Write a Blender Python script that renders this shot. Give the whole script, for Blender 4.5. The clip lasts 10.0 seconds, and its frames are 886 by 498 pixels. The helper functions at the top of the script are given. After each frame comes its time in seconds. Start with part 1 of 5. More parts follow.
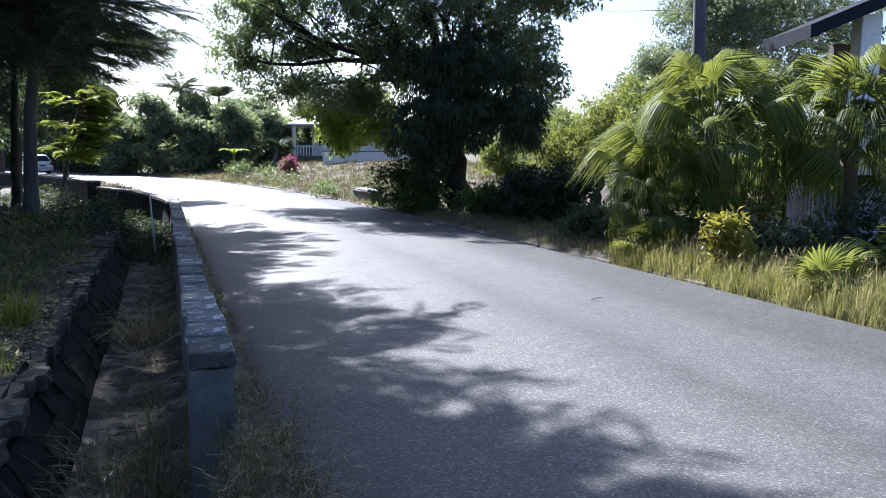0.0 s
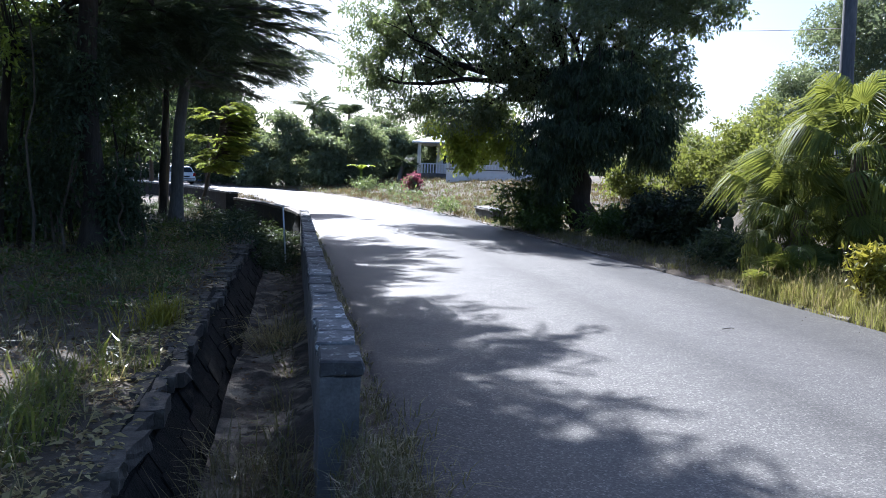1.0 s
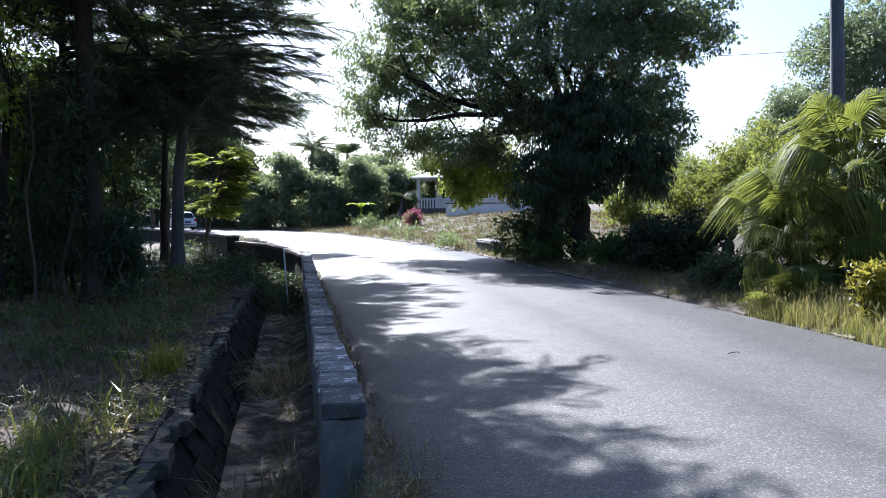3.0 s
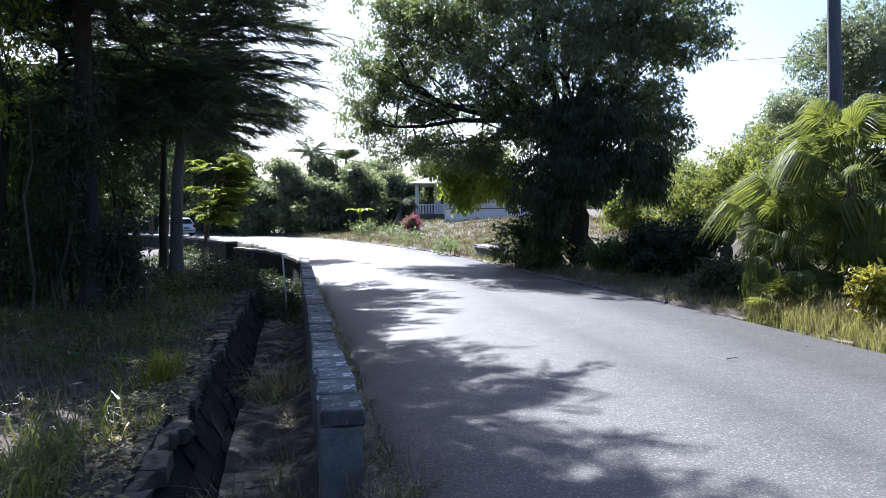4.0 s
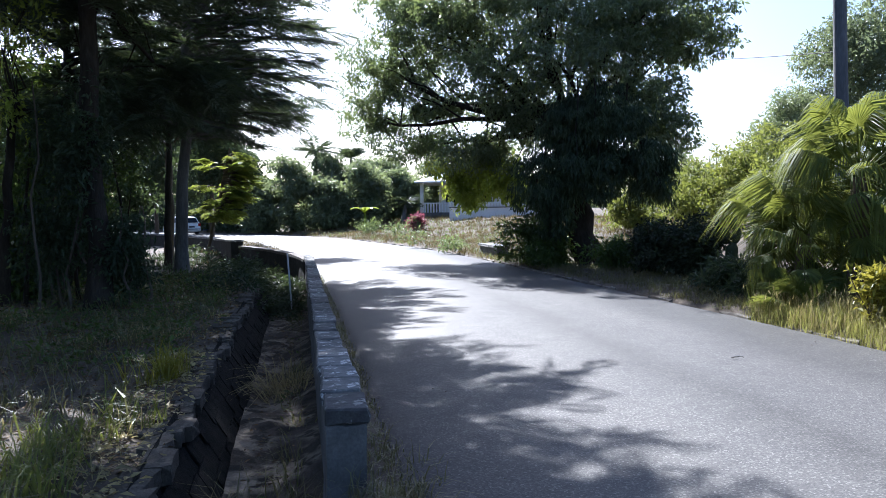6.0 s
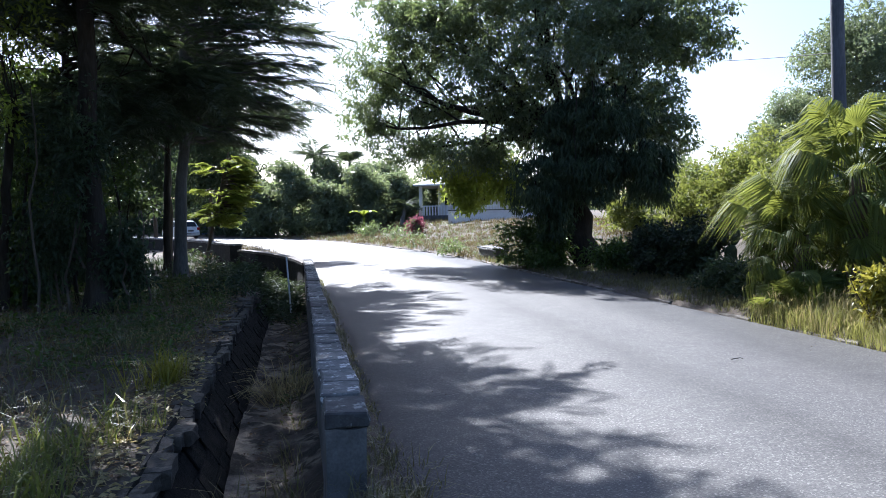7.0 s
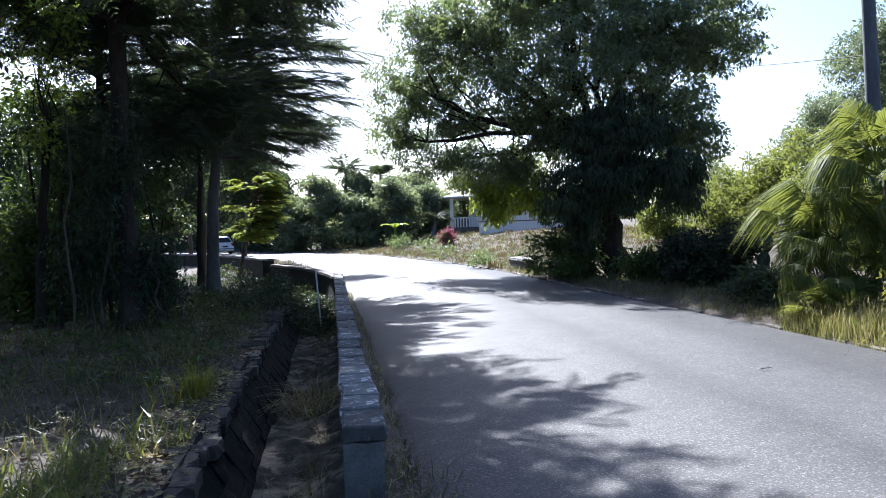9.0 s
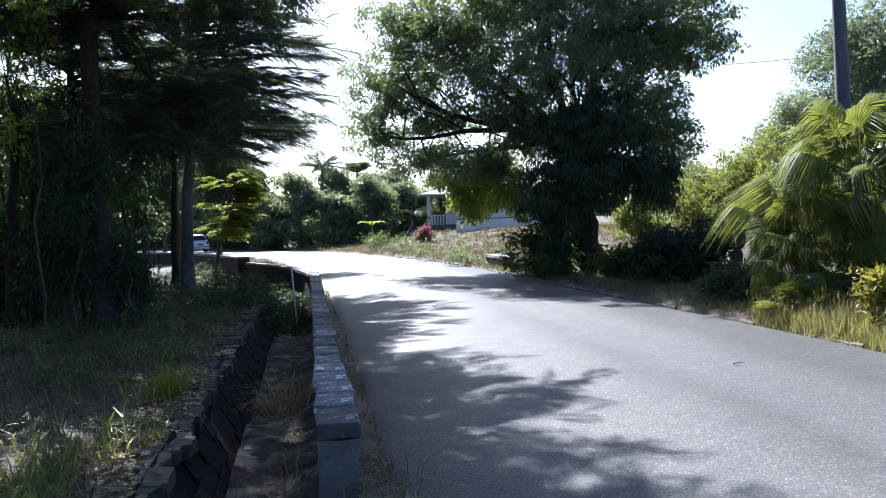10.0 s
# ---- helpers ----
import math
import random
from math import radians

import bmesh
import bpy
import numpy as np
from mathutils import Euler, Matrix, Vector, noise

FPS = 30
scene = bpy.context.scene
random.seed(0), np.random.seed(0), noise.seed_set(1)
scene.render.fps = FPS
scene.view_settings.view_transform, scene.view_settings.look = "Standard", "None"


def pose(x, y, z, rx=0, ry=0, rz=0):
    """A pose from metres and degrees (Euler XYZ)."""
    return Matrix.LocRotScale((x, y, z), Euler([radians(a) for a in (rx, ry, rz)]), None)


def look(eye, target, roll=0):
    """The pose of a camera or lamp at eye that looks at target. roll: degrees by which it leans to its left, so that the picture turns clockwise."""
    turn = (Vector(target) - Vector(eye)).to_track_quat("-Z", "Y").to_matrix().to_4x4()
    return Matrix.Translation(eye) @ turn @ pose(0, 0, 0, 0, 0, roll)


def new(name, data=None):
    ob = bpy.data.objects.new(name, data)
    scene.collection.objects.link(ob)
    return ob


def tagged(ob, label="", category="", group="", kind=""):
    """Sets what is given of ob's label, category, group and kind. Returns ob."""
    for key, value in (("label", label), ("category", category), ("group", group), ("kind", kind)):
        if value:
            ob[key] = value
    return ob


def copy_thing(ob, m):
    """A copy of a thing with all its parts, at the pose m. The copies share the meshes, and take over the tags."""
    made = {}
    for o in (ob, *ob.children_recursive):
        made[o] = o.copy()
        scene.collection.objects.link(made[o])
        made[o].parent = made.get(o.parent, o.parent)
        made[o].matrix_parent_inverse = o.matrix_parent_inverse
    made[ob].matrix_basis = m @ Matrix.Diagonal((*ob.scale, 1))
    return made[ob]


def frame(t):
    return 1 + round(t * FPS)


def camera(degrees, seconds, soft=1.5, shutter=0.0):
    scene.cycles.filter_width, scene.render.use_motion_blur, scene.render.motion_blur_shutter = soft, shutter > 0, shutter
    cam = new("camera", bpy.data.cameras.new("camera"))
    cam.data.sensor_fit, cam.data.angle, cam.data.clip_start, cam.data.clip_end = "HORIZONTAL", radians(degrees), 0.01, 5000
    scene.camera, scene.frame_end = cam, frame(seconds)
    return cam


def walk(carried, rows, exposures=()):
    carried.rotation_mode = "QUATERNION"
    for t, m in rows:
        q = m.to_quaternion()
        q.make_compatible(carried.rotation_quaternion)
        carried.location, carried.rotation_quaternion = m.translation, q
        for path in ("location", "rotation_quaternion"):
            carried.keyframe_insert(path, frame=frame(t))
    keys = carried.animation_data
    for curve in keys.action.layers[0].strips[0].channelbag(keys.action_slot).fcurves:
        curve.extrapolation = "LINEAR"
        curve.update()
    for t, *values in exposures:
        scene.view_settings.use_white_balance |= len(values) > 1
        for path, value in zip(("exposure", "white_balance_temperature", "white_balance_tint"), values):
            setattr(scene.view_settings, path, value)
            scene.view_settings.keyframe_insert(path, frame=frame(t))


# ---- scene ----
cam = camera(59.2, 10.0, soft=0.8)
PATH = [
    (0, (-0.014, -0.477, 1.716), (0.025, 1.509, 1.479), 0.6),
    (0.5, (-0.05, -0.473, 1.713), (-0.079, 1.513, 1.478), 0.6),
    (1, (-0.08, -0.478, 1.706), (-0.344, 1.495, 1.511), 2.0),
    (1.5, (-0.069, -0.474, 1.713), (-0.398, 1.493, 1.566), 0.2),
    (2, (-0.063, -0.48, 1.718), (-0.382, 1.492, 1.611), -0.0),
    (2.5, (-0.054, -0.469, 1.719), (-0.336, 1.508, 1.606), -0.2),
    (4, (-0.044, -0.477, 1.736), (-0.314, 1.503, 1.642), -0.6),
    (4.5, (-0.052, -0.462, 1.726), (-0.321, 1.517, 1.626), -0.6),
    (5, (-0.046, -0.487, 1.731), (-0.319, 1.492, 1.633), -0.5),
    (5.5, (-0.036, -0.485, 1.735), (-0.318, 1.493, 1.635), -0.5),
    (7, (-0.037, -0.481, 1.737), (-0.317, 1.497, 1.647), -0.9),
    (7.5, (-0.044, -0.465, 1.732), (-0.344, 1.51, 1.632), -0.8),
    (8, (-0.028, -0.483, 1.742), (-0.356, 1.487, 1.64), -0.9),
    (8.5, (0.028, -0.479, 1.741), (-0.328, 1.487, 1.664), -1.4),
    (9, (0.082, -0.477, 1.744), (-0.281, 1.489, 1.686), -1.9),
    (9.5, (0.097, -0.464, 1.735), (-0.233, 1.508, 1.675), -2.1),
    (10, (0.1, -0.468, 1.735), (-0.206, 1.508, 1.669), -2.0),
]
walk(cam, [(t, look(e, a, r)) for t, e, a, r in PATH], exposures=[(0.0, 1.87, 5420, 16), (10.0, 1.87, 5420, 16)])

# ---- light: high sun from the far side of the road, bright sky ----
SUN = Vector((-0.37, 0.67, 0.64)).normalized()
world = bpy.data.worlds.new("world")
scene.world = world
world.use_nodes = True
wn = world.node_tree
sky = wn.nodes.new("ShaderNodeTexSky")
sky.sky_type = "NISHITA"
sky.sun_disc = False
sky.sun_elevation = math.asin(SUN.z)
sky.sun_rotation = math.atan2(SUN.x, SUN.y)
sky.dust_density = 2.2
sky.ozone_density = 2.6
wn.links.new(sky.outputs["Color"], wn.nodes["Background"].inputs["Color"])
wn.nodes["Background"].inputs["Strength"].default_value = 0.064
sun_data = bpy.data.lights.new("sun", "SUN")
sun_data.energy, sun_data.angle, sun_data.color = 5.0, radians(0.5), (1.0, 0.94, 0.83)
sun = new("sun", sun_data)
sun.matrix_world = look((0, 0, 30), Vector((0, 0, 30)) - SUN)

# ---- mesh helpers ----
RNG = np.random.default_rng(7)


class Geo:
    """Collects vertices and faces, then makes one mesh of them."""

    def __init__(self):
        self.v, self.f, self.n = [], [], 0

    def add(self, verts, faces):
        verts = np.asarray(verts, dtype=np.float64).reshape(-1, 3)
        self.v.append(verts)
        faces = np.asarray(faces, dtype=np.int64)
        self.f.append(faces + self.n)
        self.n += len(verts)

    def mesh(self, name, mat, smooth=False):
        me = bpy.data.meshes.new(name)
        verts = np.concatenate(self.v).astype(np.float32)
        loops = np.concatenate([f.ravel() for f in self.f]).astype(np.int32)
        counts = np.concatenate([np.full(len(f), f.shape[1]) for f in self.f]).astype(np.int32)
        starts = np.concatenate(([0], np.cumsum(counts)[:-1])).astype(np.int32)
        me.vertices.add(len(verts))
        me.vertices.foreach_set("co", verts.ravel())
        me.loops.add(len(loops))
        me.loops.foreach_set("vertex_index", loops)
        me.polygons.add(len(counts))
        me.polygons.foreach_set("loop_start", starts)
        me.polygons.foreach_set("loop_total", counts)
        me.polygons.foreach_set("use_smooth", np.full(len(counts), smooth, dtype=bool))
        me.update(calc_edges=True)
        me.materials.append(mat)
        return me


def piece(name, geo, mat, parent=None, label="", smooth=False):
    """One mesh object from a Geo, under a thing or free-standing."""
    ob = new(name, geo.mesh(name, mat, smooth))
    if parent is not None:
        ob.parent = parent
    return tagged(ob, label) if label else ob


def part(name, bm, mat, parent=None, label="", smooth=False):
    """One mesh object from a bmesh."""
    me = bpy.data.meshes.new(name)
    bm.to_mesh(me)
    bm.free()
    me.materials.append(mat)
    if smooth:
        me.polygons.foreach_set("use_smooth", np.ones(len(me.polygons), dtype=bool))
    ob = new(name, me)
    if parent is not None:
        ob.parent = parent
    return tagged(ob, label) if label else ob


def holder(name, label, category, group="", at=(0, 0, 0), turn=0.0):
    ob = new(name)
    ob.empty_display_size = 0.2
    ob.matrix_world = pose(at[0], at[1], at[2], 0, 0, turn)
    return tagged(ob, label, category, group)


def box_bm(lo, hi, bevel=0.0, segs=2):
    bm = bmesh.new()
    c = [(a + b) / 2 for a, b in zip(lo, hi)]
    s = [b - a for a, b in zip(lo, hi)]
    bmesh.ops.create_cube(bm, size=1.0, matrix=Matrix.Translation(c) @ Matrix.Diagonal((*s, 1)))
    if bevel:
        bmesh.ops.bevel(bm, geom=bm.edges[:], offset=bevel, segments=segs, affect="EDGES", profile=0.6)
    return bm


def unit(a):
    a = np.asarray(a, dtype=float)
    return a / np.maximum(np.linalg.norm(a, axis=-1, keepdims=True), 1e-9)


def tube(g, pts, radii, sides=8, cap=True):
    """A tapered tube along a polyline."""
    pts = np.asarray(pts, float)
    tan = unit(np.gradient(pts, axis=0))
    ref = np.array([0.31, 0.17, 0.93]) if abs(tan[0][2]) < 0.8 else np.array([0.95, 0.29, 0.1])
    a = unit(np.cross(tan, ref))
    b = np.cross(tan, a)
    th = np.linspace(0, 2 * np.pi, sides, endpoint=False)
    r = np.asarray(radii, float)[:, None, None]
    ring = pts[:, None] + r * (a[:, None] * np.cos(th)[None, :, None] + b[:, None] * np.sin(th)[None, :, None])
    n = len(pts)
    i = np.arange(n - 1)[:, None] * sides
    j = np.arange(sides)[None]
    k = (j + 1) % sides
    f = np.stack([i + j, i + k, i + sides + k, i + sides + j], -1).reshape(-1, 4)
    g.add(ring.reshape(-1, 3), f)
    if cap:
        g.add(np.vstack([ring[-1], pts[-1:]]), np.stack([np.arange(sides), (np.arange(sides) + 1) % sides, np.full(sides, sides)], -1))


def bend(a, b, n=6, sag=0.0, rough=0.0, rng=RNG):
    a, b = np.asarray(a, float), np.asarray(b, float)
    t = np.linspace(0, 1, n)[:, None]
    p = a + (b - a) * t
    p[:, 2] += sag * 4 * (t * (1 - t))[:, 0]
    if rough:
        w = rng.normal(0, rough, (n, 3))
        w[0] = w[-1] = 0
        p += w
    return p


def leaves(g, P, D, N, L, W, fold=0.15, droop=0.12):
    """Folded rhombic leaves: base, side, tip, side."""
    D, N = unit(D), unit(N)
    S = unit(np.cross(D, N))
    N = np.cross(S, D)
    L, W = np.asarray(L)[:, None], np.asarray(W)[:, None]
    v = np.stack([P, P + D * L * 0.42 + S * W * 0.5 + N * W * fold, P + D * L - N * L * droop, P + D * L * 0.42 - S * W * 0.5 + N * W * fold], 1)
    base = np.arange(len(P))[:, None] * 4
    f = np.concatenate([base + np.array([0, 1, 2]), base + np.array([0, 2, 3])])
    g.add(v.reshape(-1, 3), f)


def clumps_in(lobes, count, rng, shell=0.45):
    """Clump centres in a set of ellipsoids (x, y, z, rx, ry, rz), denser at their skin; with the outward direction."""
    lobes = np.asarray(lobes, float)
    wgt = (lobes[:, 3] * lobes[:, 4] * lobes[:, 5]) ** (2 / 3)
    pick = rng.choice(len(lobes), count, p=wgt / wgt.sum())
    d = unit(rng.normal(size=(count, 3)))
    r = rng.random(count)[:, None] ** shell
    r = r * (1 + 0.14 * np.sin(d[:, :1] * 5 + pick[:, None]) + 0.1 * np.sin(d[:, 2:] * 7 + 2 * pick[:, None]))
    lb = lobes[pick]
    return lb[:, :3] + d * r * lb[:, 3:], d, pick


def leaf_crown(g, lobes, count, per, spread, length, width, rng, shell=0.45, hang=0.5, floor=None):
    c, d, _ = clumps_in(lobes, count, rng, shell)
    n = count * per
    o = unit(rng.normal(size=(n, 3))) * (rng.random(n)[:, None] ** 0.5) * spread * np.repeat(rng.uniform(0.6, 1.3, count), per)[:, None]
    o[:, 2] *= 0.75
    P = np.repeat(c, per, 0) + o
    D = unit(o) * 0.7 + rng.normal(size=(n, 3)) * 0.6 + np.array([0, 0, -hang])
    N = rng.normal(size=(n, 3)) * 0.7 + np.array([0, 0, 0.8])
    if floor is not None:
        P[:, 2] = np.maximum(P[:, 2], floor + rng.random(n) * 0.25)
    sc = rng.uniform(0.65, 1.25, n)
    leaves(g, P, D, N, length * sc, width * sc)
    return c


def sprays(g, base, direc, length, pairs, leaflet, rng, width=0.16):
    """Feathery compound leaves: a bent stalk with narrow leaflets on both sides."""
    m = len(base)
    D = unit(direc)
    up = np.array([0.0, 0.0, 1.0]) + rng.normal(0, 0.25, (m, 3))
    S = unit(np.cross(D, up))
    U = np.cross(S, D)
    t = np.linspace(0.06, 1, pairs)
    L = np.asarray(length)[:, None, None]
    curve = base[:, None] + D[:, None] * t[None, :, None] * L - np.array([0, 0, 1.0]) * (t ** 2)[None, :, None] * L * 0.28
    lf = leaflet * np.sin(np.pi * (0.12 + 0.85 * t))[None, :] * np.ones((m, 1))
    for sgn in (1, -1):
        dr = unit(S[:, None] * sgn + D[:, None] * 0.55 + rng.normal(0, 0.12, (m, pairs, 3)) - np.array([0, 0, 0.2]))
        leaves(g, curve.reshape(-1, 3), dr.reshape(-1, 3), np.repeat(U, pairs, 0), lf.ravel(), lf.ravel() * width + 0.008)


def blades(g, P, H, W, lean, rng, seed=0.0):
    """Grass blades of two joints."""
    n = len(P)
    a = rng.uniform(0, 2 * np.pi, n)
    out = np.stack([np.cos(a), np.sin(a), np.zeros(n)], -1)
    b = a + np.pi / 2 + rng.normal(0, 0.5, n)
    side = np.stack([np.cos(b), np.sin(b), np.zeros(n)], -1) * (W / 2)[:, None]
    H1 = H[:, None]
    ln = (lean * rng.uniform(0.3, 1.4, n))[:, None]
    mid = P + out * H1 * ln * 0.35 + np.array([0, 0, 0.6]) * H1
    tip = P + out * H1 * ln + np.array([0, 0, 1.0]) * H1 * (1 - 0.35 * np.clip(ln, 0, 1.6))
    v = np.stack([P - side, P + side, mid + side * 0.8, mid - side * 0.8, tip], 1)
    i = np.arange(n)[:, None] * 5
    g.add(v.reshape(-1, 3), np.concatenate([i + np.array([0, 1, 2]), i + np.array([0, 2, 3]), i + np.array([3, 2, 4])]))
    return mid, tip


# ---- materials ----
def base_material(name):
    m = bpy.data.materials.new(name)
    m.use_nodes = True
    nt = m.node_tree
    return m, nt, nt.nodes["Principled BSDF"]


def ramp_of(nt, stops):
    r = nt.nodes.new("ShaderNodeValToRGB")
    while len(r.color_ramp.elements) < len(stops):
        r.color_ramp.elements.new(0.5)
    for e, (p, c) in zip(r.color_ramp.elements, stops):
        e.position, e.color = p, (*c, 1)
    return r


def noisy(nt, scale, detail=6.0, rough=0.6, stretch=(1, 1, 1)):
    tc = nt.nodes.new("ShaderNodeTexCoord")
    mp = nt.nodes.new("ShaderNodeMapping")
    mp.inputs["Scale"].default_value = stretch
    nt.links.new(tc.outputs["Object"], mp.inputs["Vector"])
    n = nt.nodes.new("ShaderNodeTexNoise")
    n.inputs["Scale"].default_value, n.inputs["Detail"].default_value, n.inputs["Roughness"].default_value = scale, detail, rough
    nt.links.new(mp.outputs["Vector"], n.inputs["Vector"])
    return n


def mixed(nt, fac, a, b, mode="MIX"):
    m = nt.nodes.new("ShaderNodeMix")
    m.data_type, m.blend_type = "RGBA", mode
    for sock, val in ((m.inputs["Factor"], fac), (m.inputs["A"], a), (m.inputs["B"], b)):
        if isinstance(val, bpy.types.NodeSocket):
            nt.links.new(val, sock)
        else:
            sock.default_value = val if isinstance(val, float) else (*val, 1)
    return m.outputs["Result"]


def surface(name, stops, scale=4.0, fine=60.0, rough=0.85, bump=0.3, dist=0.01, metal=0.0, spots=None, stretch=(1, 1, 1), spec=0.5, vary=0.0):
    """Two scales of variation, and a relief."""
    m, nt, p = base_material(name)
    big = noisy(nt, scale, stretch=stretch)
    small = noisy(nt, fine, 4.0, stretch=stretch)
    ramp = ramp_of(nt, stops)
    nt.links.new(big.outputs["Fac"], ramp.inputs["Fac"])
    grain = ramp_of(nt, [(0.3, (0.62, 0.62, 0.62)), (0.7, (1.15, 1.15, 1.15))])
    nt.links.new(small.outputs["Fac"], grain.inputs["Fac"])
    col = mixed(nt, 0.8, ramp.outputs["Color"], grain.outputs["Color"], "MULTIPLY")
    if spots:
        sp = noisy(nt, spots[0], 5.0)
        sr = ramp_of(nt, [(spots[1], (0, 0, 0)), (spots[1] + 0.07, (1, 1, 1))])
        nt.links.new(sp.outputs["Fac"], sr.inputs["Fac"])
        col = mixed(nt, sr.outputs["Color"], col, spots[2])
    if vary:
        info = nt.nodes.new("ShaderNodeObjectInfo")
        vr = ramp_of(nt, [(0.0, (1 - vary,) * 3), (1.0, (1 + vary,) * 3)])
        nt.links.new(info.outputs["Random"], vr.inputs["Fac"])
        col = mixed(nt, 1.0, col, vr.outputs["Color"], "MULTIPLY")
    nt.links.new(col, p.inputs["Base Color"])
    p.inputs["Roughness"].default_value, p.inputs["Metallic"].default_value = rough, metal
    p.inputs["Specular IOR Level"].default_value = spec
    bp = nt.nodes.new("ShaderNodeBump")
    bp.inputs["Strength"].default_value, bp.inputs["Distance"].default_value = bump, dist
    nt.links.new(small.outputs["Fac"], bp.inputs["Height"])
    nt.links.new(bp.outputs["Normal"], p.inputs["Normal"])
    return m


def foliage(name, dark, light, through_col, amount=0.38, rough=0.5, patch=0.6, spec=0.35):
    """Leaves: colour varies leaf by leaf and patch by patch; light passes through them."""
    m, nt, p = base_material(name)
    geo = nt.nodes.new("ShaderNodeNewGeometry")
    ramp = ramp_of(nt, [(0.0, dark), (0.75, light), (1.0, tuple(min(1, c * 1.5) for c in light))])
    nt.links.new(geo.outputs["Random Per Island"], ramp.inputs["Fac"])
    pn = noisy(nt, patch, 3.0)
    pr = ramp_of(nt, [(0.3, (0.62, 0.66, 0.7)), (0.7, (1.25, 1.2, 0.95))])
    nt.links.new(pn.outputs["Fac"], pr.inputs["Fac"])
    col = mixed(nt, 0.9, ramp.outputs["Color"], pr.outputs["Color"], "MULTIPLY")
    nt.links.new(col, p.inputs["Base Color"])
    p.inputs["Roughness"].default_value = rough
    p.inputs["Specular IOR Level"].default_value = spec
    tr = nt.nodes.new("ShaderNodeBsdfTranslucent")
    tcol = mixed(nt, 0.8, through_col, pr.outputs["Color"], "MULTIPLY")
    nt.links.new(tcol, tr.inputs["Color"])
    mx = nt.nodes.new("ShaderNodeMixShader")
    mx.inputs["Fac"].default_value = amount
    nt.links.new(p.outputs["BSDF"], mx.inputs[1])
    nt.links.new(tr.outputs["BSDF"], mx.inputs[2])
    nt.links.new(mx.outputs["Shader"], nt.nodes["Material Output"].inputs["Surface"])
    return m


M_ASPHALT, nt, p = base_material("asphalt")
agg = nt.nodes.new("ShaderNodeTexVoronoi")
agg.inputs["Scale"].default_value = 80.0
tc = nt.nodes.new("ShaderNodeTexCoord")
nt.links.new(tc.outputs["Object"], agg.inputs["Vector"])
stone_tint = ramp_of(nt, [(0.0, (0.054, 0.053, 0.051)), (0.6, (0.08, 0.078, 0.074)), (0.88, (0.11, 0.107, 0.102)), (1.0, (0.18, 0.174, 0.165))])
sep = nt.nodes.new("ShaderNodeSeparateColor")
nt.links.new(agg.outputs["Color"], sep.inputs["Color"])
nt.links.new(sep.outputs["Red"], stone_tint.inputs["Fac"])
wear = noisy(nt, 0.5, 5.0, 0.55, (1.0, 0.35, 1.0))
wear_tint = ramp_of(nt, [(0.3, (0.8, 0.8, 0.82)), (0.7, (1.2, 1.19, 1.16))])
nt.links.new(wear.outputs["Fac"], wear_tint.inputs["Fac"])
col = mixed(nt, 0.9, stone_tint.outputs["Color"], wear_tint.outputs["Color"], "MULTIPLY")
blot = noisy(nt, 3.1, 6.0, 0.65)
blot_tint = ramp_of(nt, [(0.36, (0.84, 0.84, 0.85)), (0.6, (1.06, 1.06, 1.05))])
nt.links.new(blot.outputs["Fac"], blot_tint.inputs["Fac"])
col = mixed(nt, 0.8, col, blot_tint.outputs["Color"], "MULTIPLY")
lat = nt.nodes.new("ShaderNodeAttribute")
lat.attribute_name = "across"
wob_n = noisy(nt, 0.35, 3.0)
shift = nt.nodes.new("ShaderNodeMath")
shift.operation = "MULTIPLY_ADD"
shift.inputs[1].default_value = 0.1
nt.links.new(wob_n.outputs["Fac"], shift.inputs[0])
nt.links.new(lat.outputs["Fac"], shift.inputs[2])
tracks = ramp_of(nt, [(0.0, (0.7, 0.7, 0.72)), (0.14, (0.95, 0.95, 0.95)), (0.3, (1.15, 1.14, 1.12)), (0.43, (1.0, 1.0, 1.0)), (0.53, (0.6, 0.6, 0.6)), (0.6, (0.95, 0.95, 0.95)), (0.72, (1.02, 1.01, 1.0)), (0.84, (0.64, 0.64, 0.64)), (1.0, (0.68, 0.68, 0.68))])
nt.links.new(shift.outputs[0], tracks.inputs["Fac"])
col = mixed(nt, 0.85, col, tracks.outputs["Color"], "MULTIPLY")
nt.links.new(col, p.inputs["Base Color"])
p.inputs["Roughness"].default_value = 0.7
p.inputs["Specular IOR Level"].default_value = 0.3
bp = nt.nodes.new("ShaderNodeBump")
bp.inputs["Strength"].default_value, bp.inputs["Distance"].default_value = 0.45, 0.004
nt.links.new(agg.outputs["Distance"], bp.inputs["Height"])
nt.links.new(bp.outputs["Normal"], p.inputs["Normal"])

